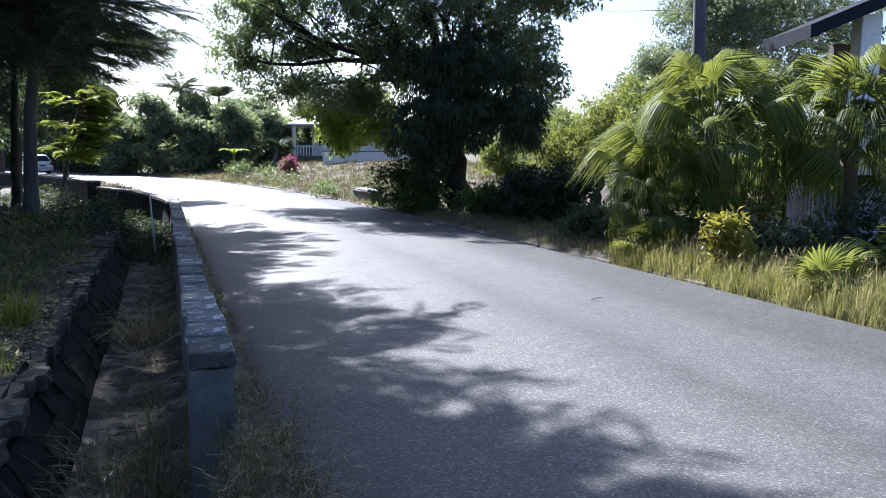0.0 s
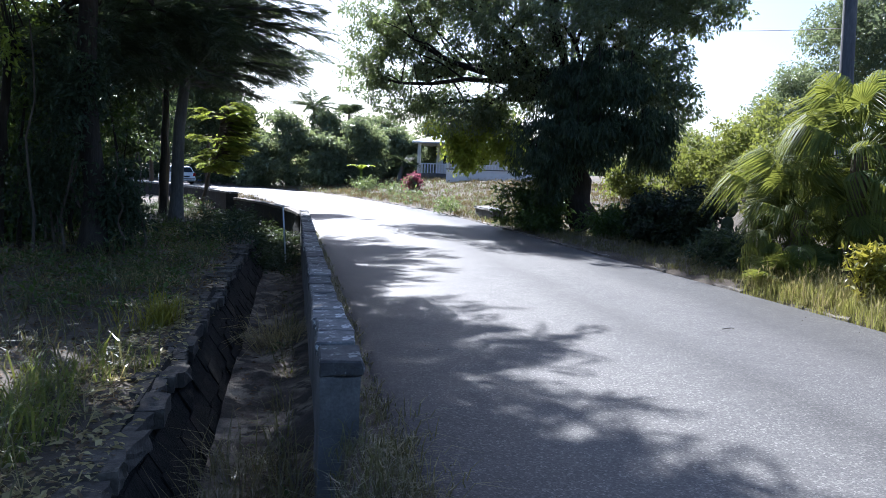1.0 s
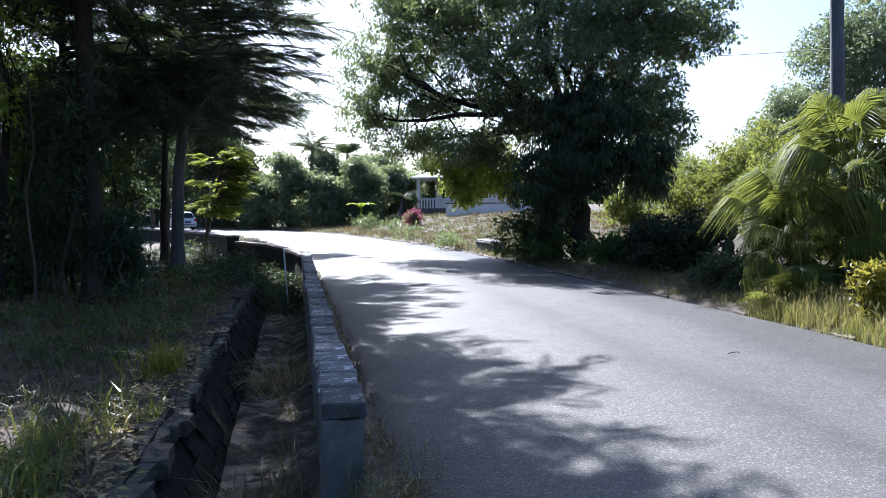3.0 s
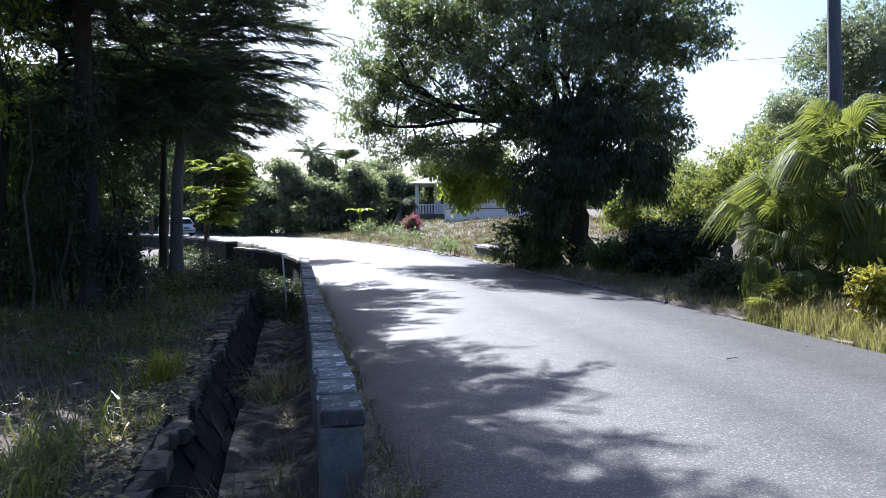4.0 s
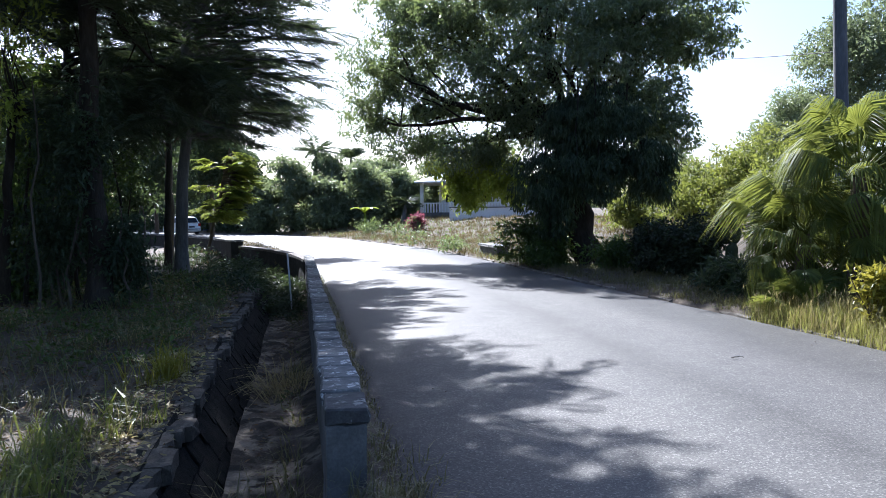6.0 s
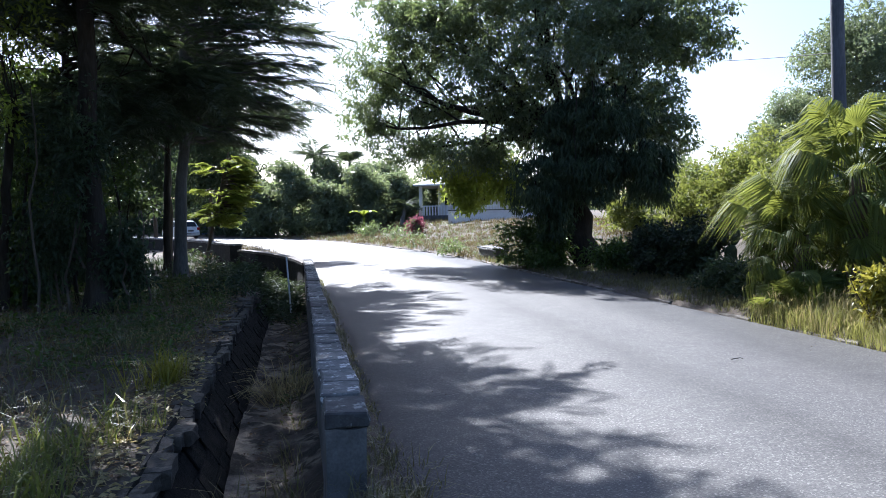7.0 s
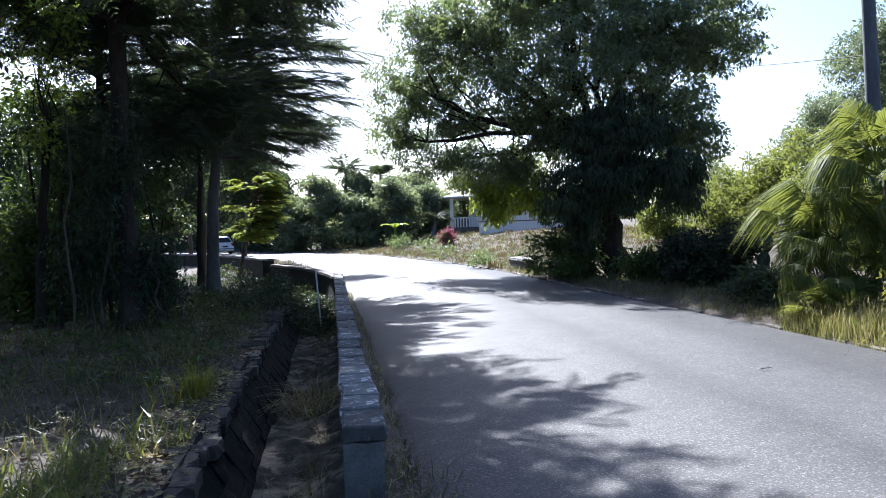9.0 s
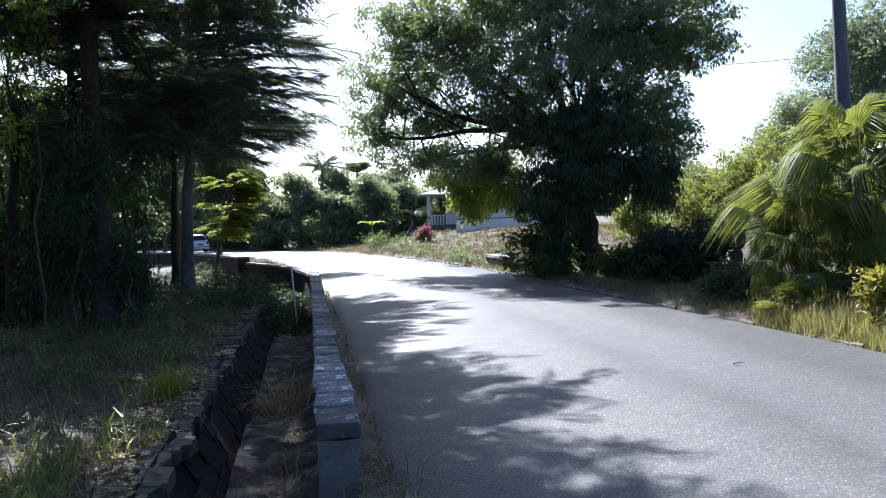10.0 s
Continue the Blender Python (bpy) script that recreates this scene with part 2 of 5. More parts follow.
M_SOIL = surface("soil", [(0.3, (0.04, 0.032, 0.022)), (0.5, (0.08, 0.062, 0.042)), (0.7, (0.14, 0.11, 0.07))], 0.9, 26, 0.95, 0.7, 0.03, spots=(2.3, 0.58, (0.06, 0.058, 0.028)))
# Sandy soil; its pale tan patches also put dappled sunlight into the colour
M_SAND = surface("dappled_sandy_soil", [(0.3, (0.03, 0.024, 0.017)), (0.48, (0.1, 0.08, 0.058)), (0.62, (0.3, 0.25, 0.18)), (0.75, (0.4, 0.34, 0.26))], 2.2, 50, 0.95, 0.9, 0.04, spots=(3.6, 0.5, (0.035, 0.028, 0.018)))
M_CONCRETE = surface("weathered_concrete", [(0.3, (0.055, 0.055, 0.052)), (0.5, (0.1, 0.098, 0.093)), (0.7, (0.17, 0.166, 0.157))], 2.2, 55, 0.9, 0.4, 0.008, spots=(4.5, 0.56, (0.1, 0.1, 0.095)))
M_CAP = surface("lichened_cap", [(0.3, (0.04, 0.04, 0.04)), (0.5, (0.085, 0.085, 0.082)), (0.7, (0.16, 0.16, 0.152))], 7.0, 70, 0.88, 0.3, 0.006, spots=(11.0, 0.56, (0.38, 0.38, 0.36)), vary=0.55)
# Mossy stain and the backlit faces' shade, both put into one dark colour
M_STAIN_SHADE = surface("shaded_stained_concrete", [(0.3, (0.014, 0.014, 0.013)), (0.55, (0.03, 0.029, 0.027)), (0.78, (0.07, 0.068, 0.062))], 2.5, 40, 0.95, 0.6, 0.015, spec=0.2)
M_EDGING = surface("worn_edging_stone", [(0.3, (0.035, 0.029, 0.022)), (0.55, (0.09, 0.075, 0.056)), (0.75, (0.19, 0.165, 0.125))], 4.5, 45, 0.95, 0.7, 0.02, spots=(6.0, 0.56, (0.035, 0.03, 0.022)), vary=0.35)
M_STONE = surface("field_stone", [(0.3, (0.09, 0.078, 0.06)), (0.55, (0.18, 0.16, 0.13)), (0.75, (0.3, 0.28, 0.24))], 3.5, 45, 0.92, 0.6, 0.015, vary=0.3)
# Stone darkened to near black to stand for the ditch's deep shade
M_MASONRY = surface("shaded_masonry", [(0.3, (0.008, 0.008, 0.007)), (0.55, (0.016, 0.015, 0.012)), (0.8, (0.036, 0.032, 0.026))], 5.5, 40, 0.97, 0.9, 0.04, spec=0.2)
M_DARKBARK = surface("dark_bark", [(0.3, (0.018, 0.015, 0.012)), (0.55, (0.04, 0.033, 0.026)), (0.78, (0.085, 0.072, 0.056))], 3.0, 18, 0.97, 1.0, 0.04, stretch=(1, 1, 0.22), spec=0.2)
M_BARK = surface("bark", [(0.3, (0.045, 0.035, 0.026)), (0.55, (0.1, 0.08, 0.06)), (0.75, (0.16, 0.135, 0.105))], 3.0, 22, 0.95, 0.9, 0.03, stretch=(1, 1, 0.25))
M_POLE = surface("grey_timber", [(0.3, (0.05, 0.055, 0.065)), (0.55, (0.09, 0.095, 0.105)), (0.75, (0.13, 0.135, 0.14))], 3.0, 25, 0.9, 0.6, 0.012, stretch=(1, 1, 0.2))
M_PALE_BARK = surface("pale_bark", [(0.3, (0.06, 0.056, 0.05)), (0.55, (0.12, 0.112, 0.102)), (0.75, (0.2, 0.19, 0.175))], 3.0, 25, 0.9, 0.6, 0.015, stretch=(1, 1, 0.3))
M_TREE = foliage("broad_leaf", (0.038, 0.058, 0.04), (0.09, 0.118, 0.07), (0.23, 0.29, 0.1), 0.42, 0.34, 0.6, 0.6)
# Leaf darkened for shaded vines, woods and weeds: their shade is in its colour
M_SHADE_LEAF = foliage("shaded_leaf", (0.024, 0.038, 0.025), (0.044, 0.064, 0.038), (0.1, 0.14, 0.05), 0.25, 0.55, 0.6, 0.25)
M_FEATHER = foliage("feather_leaf", (0.028, 0.04, 0.032), (0.05, 0.066, 0.046), (0.12, 0.16, 0.06), 0.3, 0.5)
M_THICKET = foliage("thicket_leaf", (0.025, 0.048, 0.015), (0.055, 0.09, 0.022), (0.15, 0.22, 0.03), 0.28, 0.42)
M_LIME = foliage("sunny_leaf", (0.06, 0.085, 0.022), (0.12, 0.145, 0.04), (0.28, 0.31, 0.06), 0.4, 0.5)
# Lit copy of the green leaves: sunlight is put into its colour
M_SUNLIT = foliage("sunlit_leaf", (0.07, 0.125, 0.02), (0.14, 0.2, 0.03), (0.36, 0.42, 0.07), 0.48, 0.45)
M_YELLOW = foliage("yellow_leaf", (0.12, 0.13, 0.015), (0.23, 0.22, 0.03), (0.4, 0.36, 0.05), 0.36, 0.4)
M_PALM = foliage("palm_leaf", (0.03, 0.052, 0.016), (0.08, 0.108, 0.03), (0.3, 0.33, 0.06), 0.33, 0.58, 2.0, 0.18)
# Near-black leaf: the bush's deep shade is put into its colour
M_SHADED_BUSH = foliage("shaded_hedge_leaf", (0.016, 0.024, 0.012), (0.03, 0.042, 0.016), (0.04, 0.06, 0.02), 0.15, 0.55)
M_GRASS = foliage("grass_blade", (0.024, 0.024, 0.014), (0.1, 0.095, 0.045), (0.27, 0.26, 0.09), 0.33, 0.4, 1.4, 0.5)
M_VERGE = foliage("verge_blade", (0.09, 0.105, 0.03), (0.2, 0.2, 0.07), (0.34, 0.34, 0.1), 0.38, 0.6, 1.4, 0.25)
M_FIELD = foliage("field_stalk", (0.04, 0.03, 0.016), (0.13, 0.1, 0.052), (0.2, 0.16, 0.07), 0.3, 0.7, 0.5, 0.2)
M_STRAW = foliage("dry_grass", (0.2, 0.17, 0.08), (0.36, 0.3, 0.15), (0.45, 0.38, 0.18), 0.35, 0.6, 1.2)
M_LITTER = foliage("leaf_litter", (0.07, 0.045, 0.025), (0.18, 0.12, 0.065), (0.1, 0.07, 0.03), 0.1, 0.8, 1.0)
M_PINK = foliage("pink_bract", (0.14, 0.035, 0.06), (0.36, 0.11, 0.16), (0.36, 0.11, 0.16), 0.4, 0.5)
M_FARLEAF = foliage("far_leaf", (0.055, 0.08, 0.052), (0.12, 0.15, 0.09), (0.26, 0.31, 0.14), 0.42, 0.38, 0.15, 0.55)

# ---- the lie of the land: along (s) and across (l) the roadside wall ----
U = np.array([-0.319, 0.948])
V = np.array([0.948, 0.319])
CENTRE = [(20, -49), (8.0, -13.2), (4.4, -2.2), (1.84, 5.43), (-1.03, 13.96), (-3.1, 20.0), (-5.3, 26.1), (-8.0, 32.5), (-11.2, 38.7), (-15.8, 46.8),
          (-20.0, 52.3), (-24.2, 57.0), (-29.5, 61.6), (-36, 66), (-46, 70.5), (-60, 74), (-95, 79), (-150, 86)]


def spline(points, step):
    P = np.asarray(points, float)
    P = np.vstack([2 * P[0] - P[1], P, 2 * P[-1] - P[-2]])
    out = []
    for i in range(1, len(P) - 2):
        n = max(2, int(np.linalg.norm(P[i + 1] - P[i]) / step))
        t = np.linspace(0, 1, n, endpoint=False)[:, None]
        a, b, c, d = P[i - 1:i + 3]
        out.append(0.5 * (2 * b + (c - a) * t + (2 * a - 5 * b + 4 * c - d) * t ** 2 + (3 * b - a - 3 * c + d) * t ** 3))
    return np.vstack(out + [P[-2:-1]])


LINE = spline(CENTRE, 0.5)
TAN = unit(np.gradient(LINE, axis=0))
RIGHT = np.stack([TAN[:, 1], -TAN[:, 0]], -1)


def road_side(x, y):
    """Signed distance from the road's middle, to the right as one drives away."""
    q = np.stack([np.ravel(x), np.ravel(y)], -1)
    res = np.empty(len(q))
    for i in range(0, len(q), 4000):
        d = q[i:i + 4000, None] - LINE[None]
        k = np.argmin((d ** 2).sum(-1), 1)
        dd = d[np.arange(len(k)), k]
        res[i:i + 4000] = np.sign((dd * RIGHT[k]).sum(-1)) * np.linalg.norm(dd, axis=-1)
    return res.reshape(np.shape(x))


def smooth(a, b, x):
    t = np.clip((np.asarray(x, float) - a) / (b - a), 0, 1)
    return t * t * (3 - 2 * t)


def widen(y):
    """How much farther out the outer road edge lies in the near stretch."""
    return 0.3 * (1 - smooth(9.0, 19.0, y))


def land(x, y):
    """Height of the ground."""
    x, y = np.asarray(x, float), np.asarray(y, float)
    s, l = x * U[0] + y * U[1], x * V[0] + y * V[1]
    r = road_side(x, y)
    lumps = 0.05 * np.sin(x * 1.7 + 0.6 * y) * np.sin(y * 1.3 - 0.4 * x) + 0.03 * np.sin(3.1 * x) * np.sin(2.7 * y + 1)
    z = lumps * smooth(3.2, 4.5, np.abs(r))
    rise = smooth(4.0, 15.0, r) * smooth(17.0, 28.0, y) * 1.15 + smooth(12, 40, r) * smooth(35, 60, y) * 0.7
    z = z + rise + smooth(3.0, 4.0, r) * 0.06
    z = z - 0.10 * smooth(-3.1, -4.0, r)
    along = smooth(0.6, 1.6, s) * (1 - smooth(34.0, 36.0, s))
    z = np.where(l < -1.0, z + 0.02, z)
    edge_r = np.interp(s, (22.5, 24, 26, 28, 30, 32.1, 35), (0.0, -0.1, -0.38, -0.85, -1.35, -2.1, -3.0))
    edge_l = -1.26 - 0.06 * np.clip(s - 17.0, 0, 5) - 0.28 * np.clip(s - 22.0, 0, 14)
    soft = 0.1 + 0.12 * np.clip(s - 18.0, 0, 8)
    ditch = smooth(edge_l, edge_l + soft, l) * (1 - smooth(edge_r, edge_r + 0.12, l))
    z = z - 0.8 * ditch * along
    return np.where((r > -3.2) & (r < 3.2 + widen(y)), np.minimum(z, -0.09), z)


def land_at(x, y):
    return float(land(np.array([x]), np.array([y]))[0])


def stepped(fine_lo, fine_hi, step, far_lo, far_hi, extra=()):
    mid = np.arange(fine_lo, fine_hi + step / 2, step)
    g = 1.16
    def grow(start, end):
        out, d, x = [], step * 1.3, start
        while x < end:
            x += d
            d *= g
            out.append(x)
        return np.array(out)
    up = fine_hi + grow(0, far_hi - fine_hi)
    dn = fine_lo - grow(0, fine_lo - far_lo)[::-1]
    return np.unique(np.round(np.concatenate([dn, mid, up, np.asarray(extra, float)]), 3))


ss = stepped(-4, 36, 0.28, -900, 2500)
ls = stepped(-9, 12, 0.25, -1800, 1800, extra=(-1.26, -1.21, -1.16, -1.1, -1.02, -0.93, -0.1, 0.0, 0.06, 0.12, 0.25))
S2, L2 = np.meshgrid(ss, ls, indexing="ij")
X2, Y2 = S2 * U[0] + L2 * V[0], S2 * U[1] + L2 * V[1]
near = (np.abs(X2) < 160) & (np.abs(Y2) < 220)
Z2 = np.zeros_like(X2)
Z2[near] = land(X2[near], Y2[near])
Z2[~near] = 0.6
a, b = len(ss), len(ls)
i, j = np.meshgrid(np.arange(a - 1), np.arange(b - 1), indexing="ij")
F = np.stack([i * b + j, i * b + j + 1, (i + 1) * b + j + 1, (i + 1) * b + j], -1).reshape(-1, 4)
g = Geo()
g.add(np.stack([X2, Y2, Z2], -1).reshape(-1, 3), F[:, ::-1])
ground = tagged(piece("ground", g, M_SOIL, smooth=True), "dry brown soil with patches of weeds beside the road", "ground", kind="structure")

# road: one ribbon with a slight crown and ragged edges
g = Geo()
cross = np.array([-3.05, -2.9, -1.5, 0.0, 1.5, 2.9, 3.05])
rr = np.random.default_rng(3)
wob = np.convolve(rr.normal(0, 0.015, len(LINE) + 8), np.ones(5) / 3, "same")[4:-4]
wob2 = np.convolve(rr.normal(0, 0.05, len(LINE) + 8), np.ones(5) / 3, "same")[4:-4]
off = np.tile(cross, (len(LINE), 1))
off[:, 0] += wob * 0.8
off[:, -1] += wob2
off[:, -2:] += widen(LINE[:, 1])[:, None]
P3 = np.zeros((len(LINE), len(cross), 3))
P3[..., :2] = LINE[:, None] + RIGHT[:, None] * off[..., None]
P3[..., 2] = np.array([-0.1, 0.0, 0.015, 0.03, 0.015, 0.0, -0.1])
n, m = P3.shape[:2]
i, j = np.meshgrid(np.arange(n - 1), np.arange(m - 1), indexing="ij")
g.add(P3.reshape(-1, 3), np.stack([i * m + j, i * m + j + 1, (i + 1) * m + j + 1, (i + 1) * m + j], -1).reshape(-1, 4))
road_ob = piece("road", g, M_ASPHALT, smooth=True)
att = road_ob.data.attributes.new("across", "FLOAT", "POINT")
att.data.foreach_set("value", ((off + 3.05) / 6.1 - 0.05).astype(np.float32).ravel())
road = tagged(road_ob, "worn grey asphalt country road bending away", "road", kind="structure")


def sl(s, l, z=0.0):
    return np.array([s * U[0] + l * V[0], s * U[1] + l * V[1], z])


YAW = math.degrees(math.atan2(U[1], U[0])) - 90


def sl_pose(s, l, z=0.0, turn=0.0):
    q = sl(s, l)
    return pose(q[0], q[1], z, 0, 0, YAW + turn)


# sandy bed of the ditch
g = Geo()
sv = np.arange(1.3, 22.5, 0.2)
lv = np.array([-0.86, -0.7, -0.55, -0.4, -0.22, 0.03])
A, B = np.meshgrid(sv, lv, indexing="ij")
hump = 0.05 * np.sin(A * 2.1) * np.cos(B * 5) + 0.05 * np.sin(A * 0.9 + 1)
Q = np.stack([A * U[0] + B * V[0], A * U[1] + B * V[1], -0.64 + hump + 0.1 * np.abs((B + 0.6) / 0.5) ** 2 + 0.035 * np.sin(A * 7 + B * 9) * np.sin(A * 3.3)], -1)
i, j = np.meshgrid(np.arange(len(sv) - 1), np.arange(len(lv) - 1), indexing="ij")
m = len(lv)
g.add(Q.reshape(-1, 3), np.stack([i * m + j, i * m + j + 1, (i + 1) * m + j + 1, (i + 1) * m + j], -1).reshape(-1, 4))
tagged(piece("ditch_bed", g, M_SAND, smooth=True), "sandy bed of a dry roadside ditch", "ditch", kind="structure")


def rough_block(lo, hi, bevel, jitter, rng, cuts=2):
    bm = box_bm(lo, hi)
    bmesh.ops.subdivide_edges(bm, edges=bm.edges[:], cuts=cuts, use_grid_fill=True)
    for v in bm.verts:
        v.co += Vector(rng.normal(0, jitter, 3))
    return bm


# main parapet wall: rendered body, a wider pier at its near end, cap slabs
wall = holder("parapet_wall", "low weathered concrete roadside wall with lichened cap slabs", "wall")
wall.matrix_world = sl_pose(4.42, 0.085)
wr = np.random.default_rng(11)
part("wall_body", rough_block((-0.108, 0.9, -0.75), (0.108, 18.4, 0.42), 0, 0.006, wr, 6), M_CONCRETE, wall)
part("end_pier", rough_block((-0.127, 0.02, -0.75), (0.127, 0.98, 0.395), 0, 0.005, wr, 3), M_CONCRETE, wall, "pale rendered end pier")
y0 = 0.0
k = 0
while y0 < 18.3:
    ln = 0.42 + 0.16 * wr.random() if y0 < 2.1 else 0.55 + 0.25 * wr.random()
    hw = 0.138 if y0 < 2.0 else 0.125
    top = 0.5 if y0 < 2.0 else 0.475
    bm = rough_block((-hw, -ln / 2 + 0.018, top - 0.1), (hw, ln / 2 - 0.018, top), 0, 0.004, wr, 1)
    bmesh.ops.bevel(bm, geom=[e for e in bm.edges if e.calc_face_angle(0) > 1.2], offset=0.012, segments=1, affect="EDGES")
    ob = part("cap_slab", bm, M_CAP, wall)
    ob.location = (wr.normal(0, 0.004), y0 + ln / 2, wr.normal(0, 0.004))
    ob.rotation_euler = (0, wr.normal(0, 0.012), wr.normal(0, 0.012))
    y0 += ln


def wall_run(label, points, width, z0, z1, mat, cap=True, capmat=None, name="parapet_wall"):
    """A low wall along a few points, body and cap."""
    p0 = points[0]
    w = holder(name, label, "wall", at=(p0[0], p0[1], 0))
    line = spline(points, 0.7) - np.array(p0)
    tn = unit(np.gradient(line, axis=0))
    nr = np.stack([tn[:, 1], -tn[:, 0]], -1)
    def strip(hw, lo, hi):
        gg = Geo()
        n = len(line)
        ring = np.zeros((n, 4, 3))
        for q, (sg, zz) in enumerate(((-1, lo), (-1, hi), (1, hi), (1, lo))):
            ring[:, q, :2] = line + nr * sg * hw + wr.normal(0, 0.008, (n, 2))
            ring[:, q, 2] = zz + wr.normal(0, 0.006, n)
        i = np.arange(n - 1)[:, None] * 4
        j = np.arange(4)[None]
        k = (j + 1) % 4
        gg.add(ring.reshape(-1, 3), np.stack([i + j, i + 4 + j, i + 4 + k, i + k], -1).reshape(-1, 4))
        gg.add(ring[0], [[0, 1, 2, 3]])
        gg.add(ring[-1], [[3, 2, 1, 0]])
        return gg
    piece("wall_body", strip(width / 2, z0, z1 - (0.08 if cap else 0)), mat, w)
    if cap:
        piece("cap", strip(width / 2 + 0.03, z1 - 0.08, z1), capmat or M_CAP, w)
    return w


# Both bodies take the shade-darkened concrete; their caps keep a paler colour
wall_run("low pale stone wall following the bend beside the ditch", [(-7.26, 21.75), (-7.7, 22.7), (-8.6, 24.5), (-9.7, 26.3), (-10.8, 28.0), (-12.2, 29.8), (-13.1, 30.9)], 0.24, -0.9, 0.36, M_STAIN_SHADE, capmat=M_STONE)
wall_run("long shaded concrete culvert parapet with white-flecked top", [(-13.4, 31.1), (-16.1, 34.7), (-19.4, 38.6), (-23.8, 42.8), (-30, 47.8), (-40, 53)], 0.5, -0.9, 0.6, M_STAIN_SHADE)

# stone edging of the ditch: irregular flat stones
edge = holder("ditch_edging", "broken flat stones edging the roadside ditch", "edging")
sr = np.random.default_rng(5)
s0 = 1.2
while s0 < 19:
    ln = sr.uniform(0.16, 0.5)
    w = sr.uniform(0.16, 0.36)
    c = sl(s0 + ln / 2, -1.17 - w / 2 + sr.normal(0, 0.03))
    zb = land_at(*sl(s0 + ln / 2, -1.55)[:2]) + sr.uniform(0.005, 0.03)
    bm = rough_block((-w / 2, -ln / 2 + 0.008, -0.12), (w / 2, ln / 2 - 0.008, 0.012), 0, 0.007, sr, 2)
    ob = part("stone", bm, M_EDGING, edge)
    ob.matrix_world = Matrix.Translation((c[0], c[1], zb)) @ pose(0, 0, 0, sr.normal(0, 1), sr.normal(0, 1), YAW + sr.normal(0, 5))
    s0 += ln
# ditch side: courses of rough stones, coloured dark for shade, against a plain backing
side = holder("ditch_wall", "rough stone wall lining the roadside ditch, coloured dark for shade", "wall")
g = Geo()
sv = np.arange(1.2, 21, 0.4)
A, B = np.meshgrid(sv, np.array([0.0, 1.0]), indexing="ij")
ll = -1.32 + 0.46 * B
Q = np.stack([A * U[0] + ll * V[0], A * U[1] + ll * V[1], -0.05 - 0.68 * B], -1)
i, j = np.meshgrid(np.arange(len(sv) - 1), np.arange(1), indexing="ij")
g.add(Q.reshape(-1, 3), np.stack([i * 2 + j, (i + 1) * 2 + j, (i + 1) * 2 + j + 1, i * 2 + j + 1], -1).reshape(-1, 4))
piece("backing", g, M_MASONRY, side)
stones = []
for k in range(7):
    bm = box_bm((-0.06, -0.176, -0.098), (0.06, 0.176, 0.098), 0.009, 1)
    for v in bm.verts:
        v.co += Vector(sr.normal(0, 0.006, 3))
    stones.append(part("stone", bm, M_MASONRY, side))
first = True
k = 0
for row in range(4):
    s0 = 1.3 + 0.1 * row
    while s0 < 20.8:
        sc = sr.uniform(0.5, 1.4)
        dep = (row + 0.5) / 4
        q = sl(s0 + 0.17 * sc, -1.3 + 0.46 * dep + sr.normal(0, 0.01), -0.12 - 0.6 * dep + sr.normal(0, 0.012))
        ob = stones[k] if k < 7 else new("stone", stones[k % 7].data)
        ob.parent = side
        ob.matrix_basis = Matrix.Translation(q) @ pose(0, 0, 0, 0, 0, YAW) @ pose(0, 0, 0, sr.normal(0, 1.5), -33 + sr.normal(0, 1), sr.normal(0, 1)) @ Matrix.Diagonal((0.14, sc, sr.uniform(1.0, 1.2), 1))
        s0 += 0.35 * sc
        k += 1

# kerb: worn concrete strip along the far edge of the road, broken in places
kerb = holder("kerb", "worn flush concrete kerb half lost in grass", "kerb")
idx = np.where((LINE[:, 1] > 8.5) & (LINE[:, 1] < 46))[0]
arc = np.concatenate([[0], np.cumsum(np.linalg.norm(np.diff(LINE[idx], axis=0), axis=1))])
q = 0.0
while q < arc[-1] - 1:
    ln = sr.uniform(0.5, 1.0)
    c = np.array([np.interp(q + ln / 2, arc, LINE[idx, k] + RIGHT[idx, k] * (3.07 + widen(LINE[idx, 1]))) for k in (0, 1)])
    tg = np.array([np.interp(q + ln / 2, arc, TAN[idx, k]) for k in (0, 1)])
    if sr.random() < 0.35:
        q += ln
        continue
    bm = rough_block((-0.04, -ln / 2 + 0.015, -0.14), (0.04, ln / 2 - 0.015, 0.004 + sr.normal(0, 0.012)), 0, 0.01, sr, 2)
    ob = part("kerb_stone", bm, M_STONE, kerb)
    ob.matrix_world = pose(c[0], c[1], 0, sr.normal(0, 1.2), sr.normal(0, 3), math.degrees(math.atan2(tg[1], tg[0])) - 90)
    q += ln


